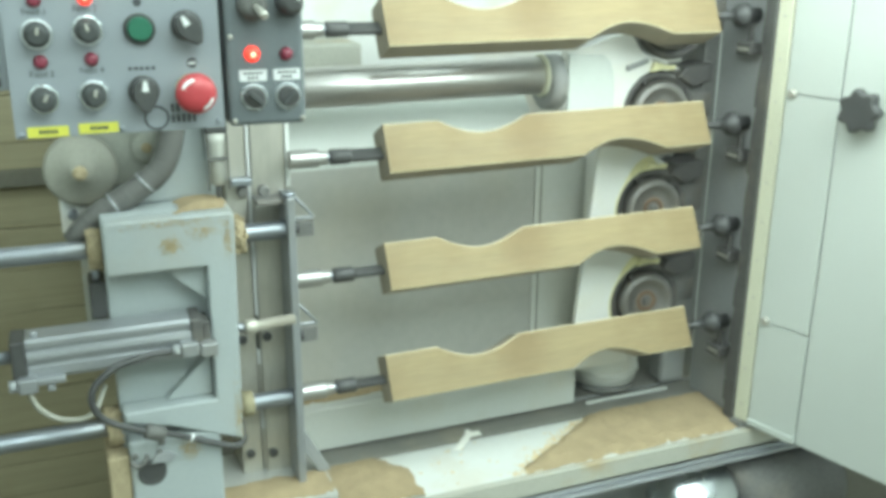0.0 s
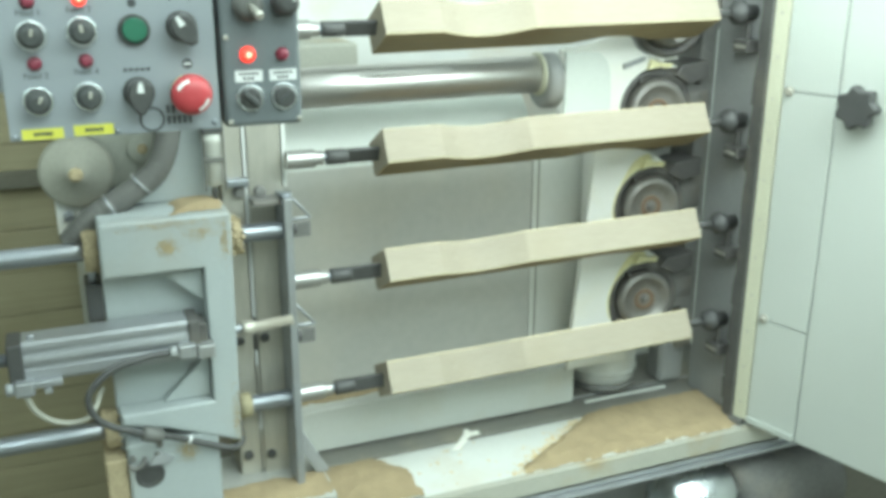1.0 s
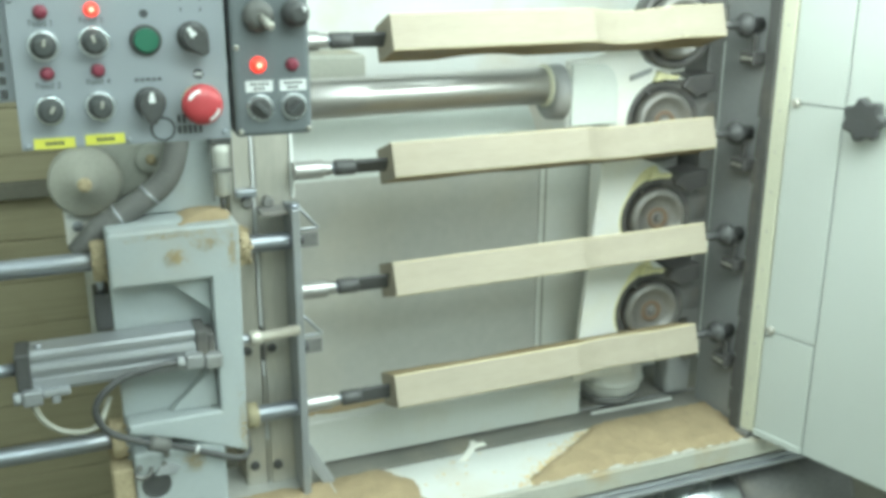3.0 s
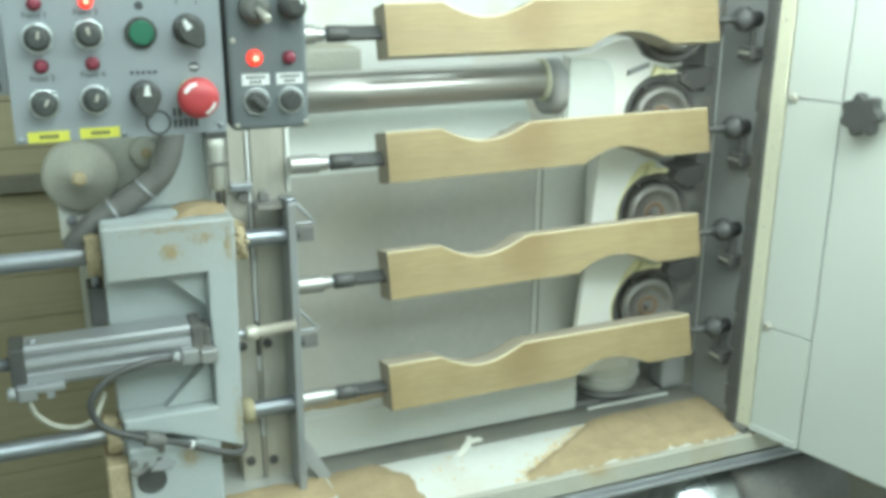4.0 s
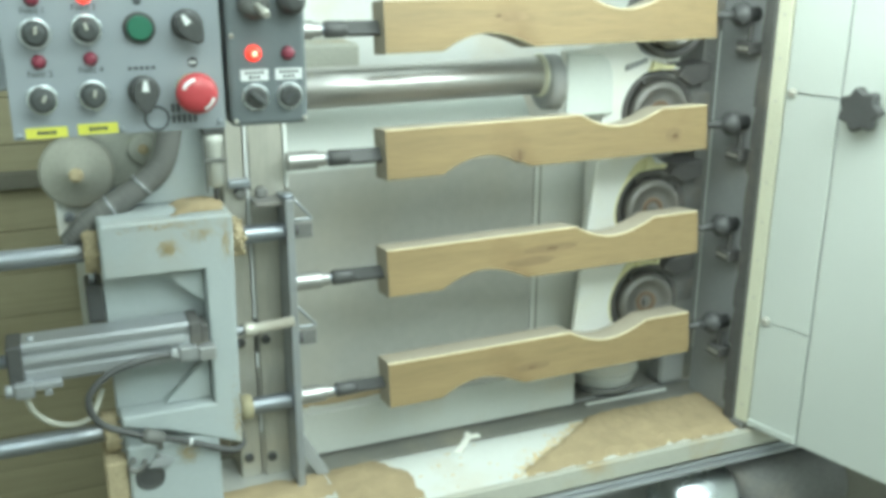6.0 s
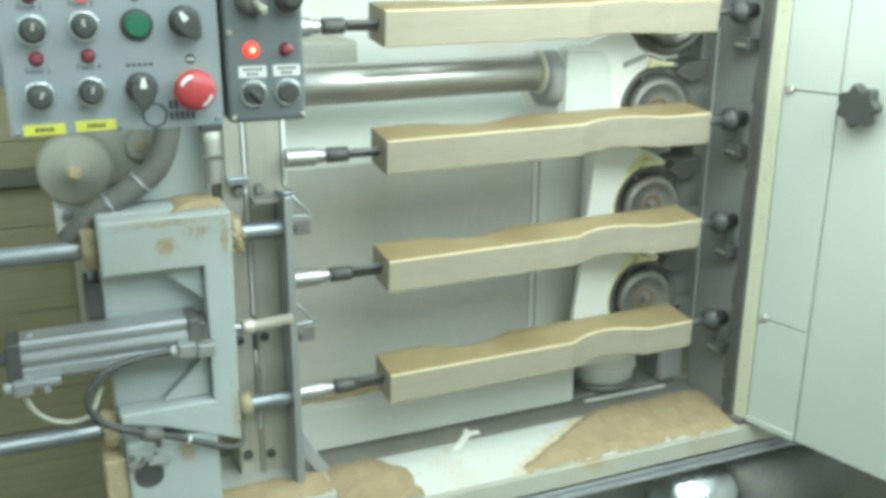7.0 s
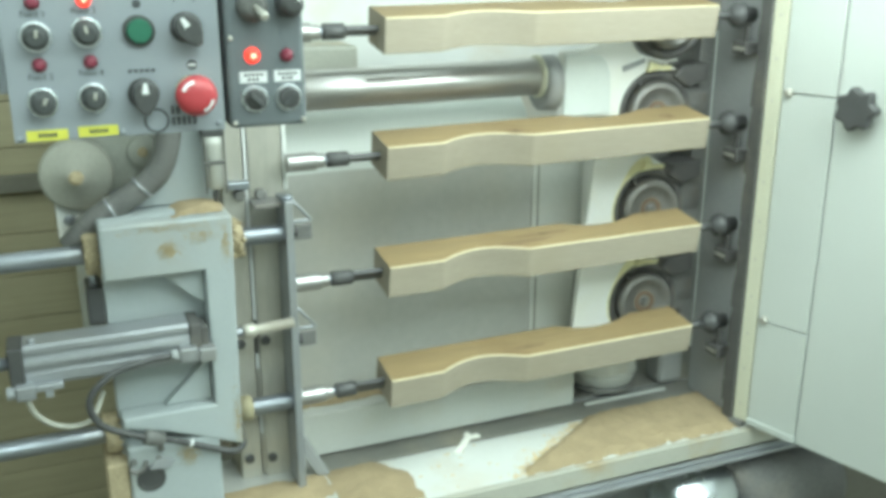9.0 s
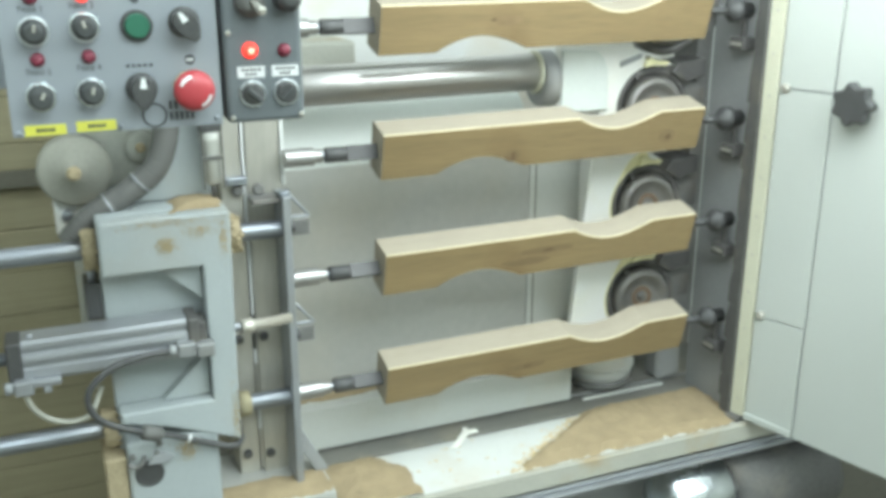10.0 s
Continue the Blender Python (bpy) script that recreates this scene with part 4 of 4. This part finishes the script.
for k, zc in enumerate(CUTS):
    cx = CX + (0.022 if k == 0 else 0.0)
    head = thing("cutter_head", (cx, CY, zc), "dark steel cutter head behind a workpiece", "cutter head", "cutter heads")
    ax = along((cx, CY, zc), (cx - 0.10, CY - 1, zc + 0.05))
    part("flange", turn([(-0.045, 0.050), (-0.044, 0.0840), (-0.004, 0.0865), (0.003, 0.0845), (0.006, 0.078), (0.004, 0.072), (-0.002, 0.066)], ax, 56), M["cast"], head, "dark cast outer ring")
    part("bowl", turn([(-0.003, 0.0655), (0.012, 0.0650), (0.020, 0.0610), (0.0235, 0.0555), (0.0225, 0.0500), (0.0170, 0.0440), (0.0130, 0.0360), (0.0120, 0.0290), (0.0120, 0.0250)], ax, 56), M["cutter"], head, "worn steel face of the cutter")
    part("hub", turn([(0.008, 0.0245), (0.014, 0.0235), (0.016, 0.018), (0.011, 0.014), (0.011, 0.004)], ax, 32), M["rusty"], head, "rust-brown hub")
    part("hub_nut", turn([(0.0115, 0.0085), (0.018, 0.0085), (0.020, 0.006)], ax, 6), M["darksteel"], head)
    for a in (35, 125, 215, 305):
        bx, bz = cx + 0.0755 * math.cos(radians(a)), zc + 0.0755 * math.sin(radians(a))
        part("ring_bolt", turn([(0.0, 0.0050), (0.008, 0.0050), (0.009, 0.0035)], along((bx, CY - 0.004, bz), (bx, -1, bz)), 8), M["cast"], head)
    part("motor_body", turn([(0.0, 0.060), (0.004, 0.068), (0.118, 0.068), (0.122, 0.060)], along((cx + 0.018, CY + 0.070, zc + 0.004), (cx + 1.0, CY + 0.070, zc + 0.03)), 36), M["darksteel"], head, "dark motor body behind the cutter")
    part("arm", prism([(cx + 0.03, zc - 0.045), (cx + 0.120, zc - 0.040), (cx + 0.120, zc + 0.045), (cx + 0.05, zc + 0.060)], "y", CY + 0.006, CY + 0.024, 0.004), M["darksteel"], head)
    if k:
        part("chip_guard", prism([(cx + 0.034, zc + 0.072), (cx + 0.070, zc + 0.050), (cx + 0.118, zc + 0.062), (cx + 0.118, zc + 0.098), (cx + 0.050, zc + 0.092)], "y", CY - 0.018, CY + 0.060, 0.003), M["cast"], head)
arm = thing("cutter_column", (1.28, 0.15, 0.5935), "dark grey column behind the cutter heads", "machine column")
part("column_body", box(1.282, 1.3215, 0.105, 0.1885, 0.5935, 1.75, 0.004), M["darksteel"], arm)

# ---- tailstock plate and centres ----
tail = thing("tailstock_plate", (1.33, 0.02, 0.47), "grey enamelled tailstock plate", "machine plate")
part("plate_body", box(1.322, 1.345, -0.070, 0.104, 0.491, 1.70, 0.001), M["plategrey"], tail)
rng = random.Random(3)
pts = [(-0.078, 0.500), (-0.078, 1.60)]
z = 1.60
while z > 0.53:
    y = -0.044 + rng.uniform(-0.004, 0.004)
    pts += [(y, z), (y + rng.uniform(-0.002, 0.002), z - 0.045), (-0.050, z - 0.047), (-0.050, z - 0.052)]
    z -= 0.053 + rng.choice((0, 0.03, 0.05))
pts += [(-0.048, 0.505), (-0.052, 0.500)]
part("seal", prism(pts, "x", 1.300, 1.3215, 0), M["rubber"], tail, "black rubber sealing strip with a notched edge")

AX = (1.354, 1.137, 0.919, 0.697)
RIGHT = 1.201
first = thing("tail_centre", (RIGHT, 0, AX[0] + 0.006), "dark steel live centre holding a workpiece end", "live centre", "tail centres")
part("cone", turn([(-0.006, 0.0015), (0.030, 0.0045), (0.032, 0.0075), (0.062, 0.0090), (0.063, 0.008)], along((0, 0, 0), (1, 0, 0)), 24), M["black"], first, local=True)
part("bearing", turn([(0.062, 0.012), (0.072, 0.015), (0.075, 0.023), (0.088, 0.025), (0.092, 0.020), (0.094, 0.015), (0.1205, 0.015)], along((0, 0, 0), (1, 0, 0)), 28), M["black"], first, local=True)
part("stem", box(0.098, 0.106, -0.014, -0.006, -0.052, -0.022, 0.001), M["cast"], first, local=True)
cl = part("clamp", box(0.090, 0.1205, -0.026, 0.018, -0.078, -0.0525, 0.003), M["cast"], first, "black clamp block", local=True)
part("clamp_bar", box(0.088, 0.0898, -0.020, 0.012, -0.069, -0.062, 0.0005), M["steel"], cl, local=True)
for zc in AX[1:]:
    copy_thing(first, pose(RIGHT, 0, zc + 0.006))

# ---- open guard door ----
door = thing("guard_door", (1.305, -0.078, 0.505), "open white enamelled guard door with screwed covers and a black knob", "machine door")
door.rotation_euler = (0, 0, radians(-74))
part("edge_strip", box(0.0, 0.033, 0, 0.03, 0.0, 1.2, 0.003), M["cream"], door, "yellowed edge strip", local=True)
for k in range(14):
    part("rivet", turn([(0, 0.0032), (0.001, 0.0026), (0.0014, 0.001)], along((0.016, -0.0002, 0.04 + 0.082 * k), (0.016, -1, 0.04 + 0.082 * k)), 10), M["steel"], door, local=True)
part("core", box(0.0335, 0.75, 0.006, 0.03, 0.003, 1.2, 0.002), M["grey"], door, local=True)
for z0, z1 in ((0.0, 0.2395), (0.2425, 0.7135), (0.7165, 1.2)):
    part("cover", box(0.0365, 0.149, 0.0, 0.0055, z0, z1, 0.0015), M["door"], door, local=True)
part("panel", box(0.152, 0.75, 0.0, 0.0055, 0.0, 1.2, 0.002), M["door"], door, local=True)
part("bottom_flange", box(0.0365, 0.149, -0.005, -0.0003, 0.0, 0.014, 0.001), M["door"], door, local=True)
for zz in (0.245, 0.716):
    part("screw", turn([(0, 0.009), (0.006, 0.009), (0.010, 0.006)], along((0.052, -0.0002, zz), (0.052, -1, zz)), 16), M["steel"], door, local=True)
star = bmesh.new()
outline = []
for k in range(70):
    a = 2 * math.pi * k / 70
    rr = 0.0365 + 0.0042 * math.cos(7 * a)
    outline.append((0.207 + rr * math.cos(a), 0.706 + rr * math.sin(a)))
absorb(star, prism(outline, "y", -0.042, -0.018, 0.005))
absorb(star, turn([(0, 0.016), (0.018, 0.014)], along((0.207, -0.0002, 0.706), (0.207, -1, 0.706)), 20))
part("star_knob", star, M["black"], door, "black star knob", local=True)
part("hinge", rod((0.008, 0.036, 0.02), (0.008, 0.036, 1.18), 0.006, 14), M["darksteel"], door, local=True)
part("bottom_latch", box(-0.004, 0.028, -0.010, 0.02, -0.012, -0.0005, 0.002), M["darksteel"], door, local=True)

# ---- spindles and the turning table legs ----
LEFT = 0.527
A, B = 0.0885, 0.062


def scoop(t):
    return math.sin(math.pi * t ** 0.93) ** 0.98 if 0 < t < 1 else 0.0


def leg_blank():
    """A rectangular blank sawn to an S: one scoop on either side."""
    bm = bmesh.new()
    n, c = 150, 0.0022
    length = RIGHT - LEFT
    rings = []
    for i in range(n + 1):
        x = length * i / n
        hi = A / 2 - 0.0272 * scoop((x - 0.106) / 0.176)
        lo = -A / 2 + 0.0265 * scoop((x - 0.389) / 0.180)
        b = B / 2
        sec = [(-b + c, lo), (b - c, lo), (b, lo + c), (b, hi - c), (b - c, hi), (-b + c, hi), (-b, hi - c), (-b, lo + c)]
        rings.append([bm.verts.new((x, yy, zz)) for yy, zz in sec])
    for p, q in zip(rings, rings[1:]):
        for k in range(8):
            bm.faces.new((p[k], p[(k + 1) % 8], q[(k + 1) % 8], q[k])).smooth = k in (0, 4)
    bm.faces.new(rings[0])
    bm.faces.new(rings[-1][::-1])
    bmesh.ops.recalc_face_normals(bm, faces=bm.faces[:])
    bm.normal_update()
    for e in bm.edges:
        if len(e.link_faces) == 2 and e.link_faces[0].normal.angle(e.link_faces[1].normal) > 0.5:
            e.smooth = False
    return bm


BLADES = (-35, -35, -55, -65)
legs, spindles = [], []
for k, zc in enumerate(AX):
    sp = thing("drive_spindle", (0.360, 0, zc), "chrome drive spindle with a dark flat driver", "spindle", "drive spindles")
    xx = along((0, 0, 0), (1, 0, 0))
    part("sleeve", turn([(0.0, 0.0158), (0.001, 0.0158), (0.049, 0.0158), (0.0505, 0.0158), (0.0510, 0.0125), (0.0520, 0.0120), (0.064, 0.0120), (0.0655, 0.0120), (0.066, 0.0095)], xx, 30), M["satin"], sp, local=True)
    part("neck", turn([(0.0662, 0.0085), (0.071, 0.0085)], xx, 20), M["chrome"], sp, local=True)
    part("socket", turn([(0.0712, 0.0120), (0.073, 0.0140), (0.108, 0.0140), (0.110, 0.0120)], xx, 8), M["black"], sp, local=True)
    blade = box(0.1102, 0.168, -0.0045, 0.0045, -0.0135, 0.0135, 0.0008, 1)
    blade.transform(pose(0, 0, 0, BLADES[k]))
    part("driver", blade, M["black"], sp, "dark flat driver blade", local=True)
    spindles.append(sp)
    leg = single("table_leg", leg_blank(), M["wood"], "sawn beech table leg blank turning between centres", "table leg", "table legs")
    legs.append(leg)
    leg.data.materials.append(M["cut"])
    leg.data.materials.append(M["fibre"])
    leg.data.materials.append(M["heart"])
    for f in leg.data.polygons:
        f.material_index = 0 if f.normal.y < -0.9 else 3 if f.normal.y > 0.9 else 2 if 0.4 < abs(f.normal.y) else 1
    for v in leg.data.vertices:
        v.co.x += leg.location.x
        v.co.y += leg.location.y
        v.co.z += leg.location.z
    leg.location = (0, 0, 0)


def knot(leg, x, z, side, rx, rz, name="knot", lift=0.0008, label="dark knot in the wood"):
    """A dark knot, check or streak of heartwood in the face of a leg."""
    bm = bmesh.new()
    y = side * (B / 2 + lift * 0.4)
    ring = [bm.verts.new((x + rx * (1 + 0.3 * noise.noise((k, x * 40, 2))) * math.cos(k * math.pi / 8), y, z + rz * (1 + 0.3 * noise.noise((k, z * 90, 5))) * math.sin(k * math.pi / 8))) for k in range(16)]
    mid = bm.verts.new((x, side * (B / 2 + lift), z))
    for k in range(16):
        bm.faces.new((mid, ring[k], ring[(k + 1) % 16]))
    bmesh.ops.recalc_face_normals(bm, faces=bm.faces[:])
    return part(name, bm, M[name], leg, label, local=True)


for k, x, z, rx, rz in ((1, 0.255, 0.020, 0.016, 0.012), (1, 0.595, 0.010, 0.020, 0.014), (2, 0.330, -0.008, 0.060, 0.008), (2, 0.290, 0.012, 0.050, 0.009), (3, 0.300, 0.012, 0.040, 0.008), (0, 0.240, -0.010, 0.030, 0.009)):
    knot(legs[k], x, z, 1, rx, rz, "figure", 0.0004, "streak of brown heartwood")
knot(legs[0], 0.21, -0.012, 1, 0.005, 0.003)
knot(legs[1], 0.598, 0.012, 1, 0.007, 0.005)
knot(legs[1], 0.258, 0.022, 1, 0.0035, 0.011)
knot(legs[2], 0.335, -0.008, 1, 0.014, 0.0025)
knot(legs[3], 0.300, 0.014, 1, 0.010, 0.002)

TURN, START = 94.8, -30.7
LAG_TIMES, LAGS = (0.5, 1.0, 1.5, 2.0, 2.5, 4.5, 5.0, 5.5, 6.0, 6.5), (0, 1.0, 3.5, 4.0, 4.5, 4.5, 4.0, 2.0, 1.0, 0)


def turned(t):
    """The blanks' turn in degrees: even, but for the swing of their uneven weight."""
    even = START + TURN * t - float(np.interp(t, LAG_TIMES, LAGS))
    return even + 4.2 * math.cos(radians(even + 40))


def motions():
    times = [i * 0.25 for i in range(41)]
    for zc, leg, sp in zip(AX, legs, spindles):
        walk(leg, [(t, pose(LEFT, 0, zc, turned(t), -0.5)) for t in times])
        walk(sp, [(t, pose(0.360, 0, zc, turned(t))) for t in times])


motions()
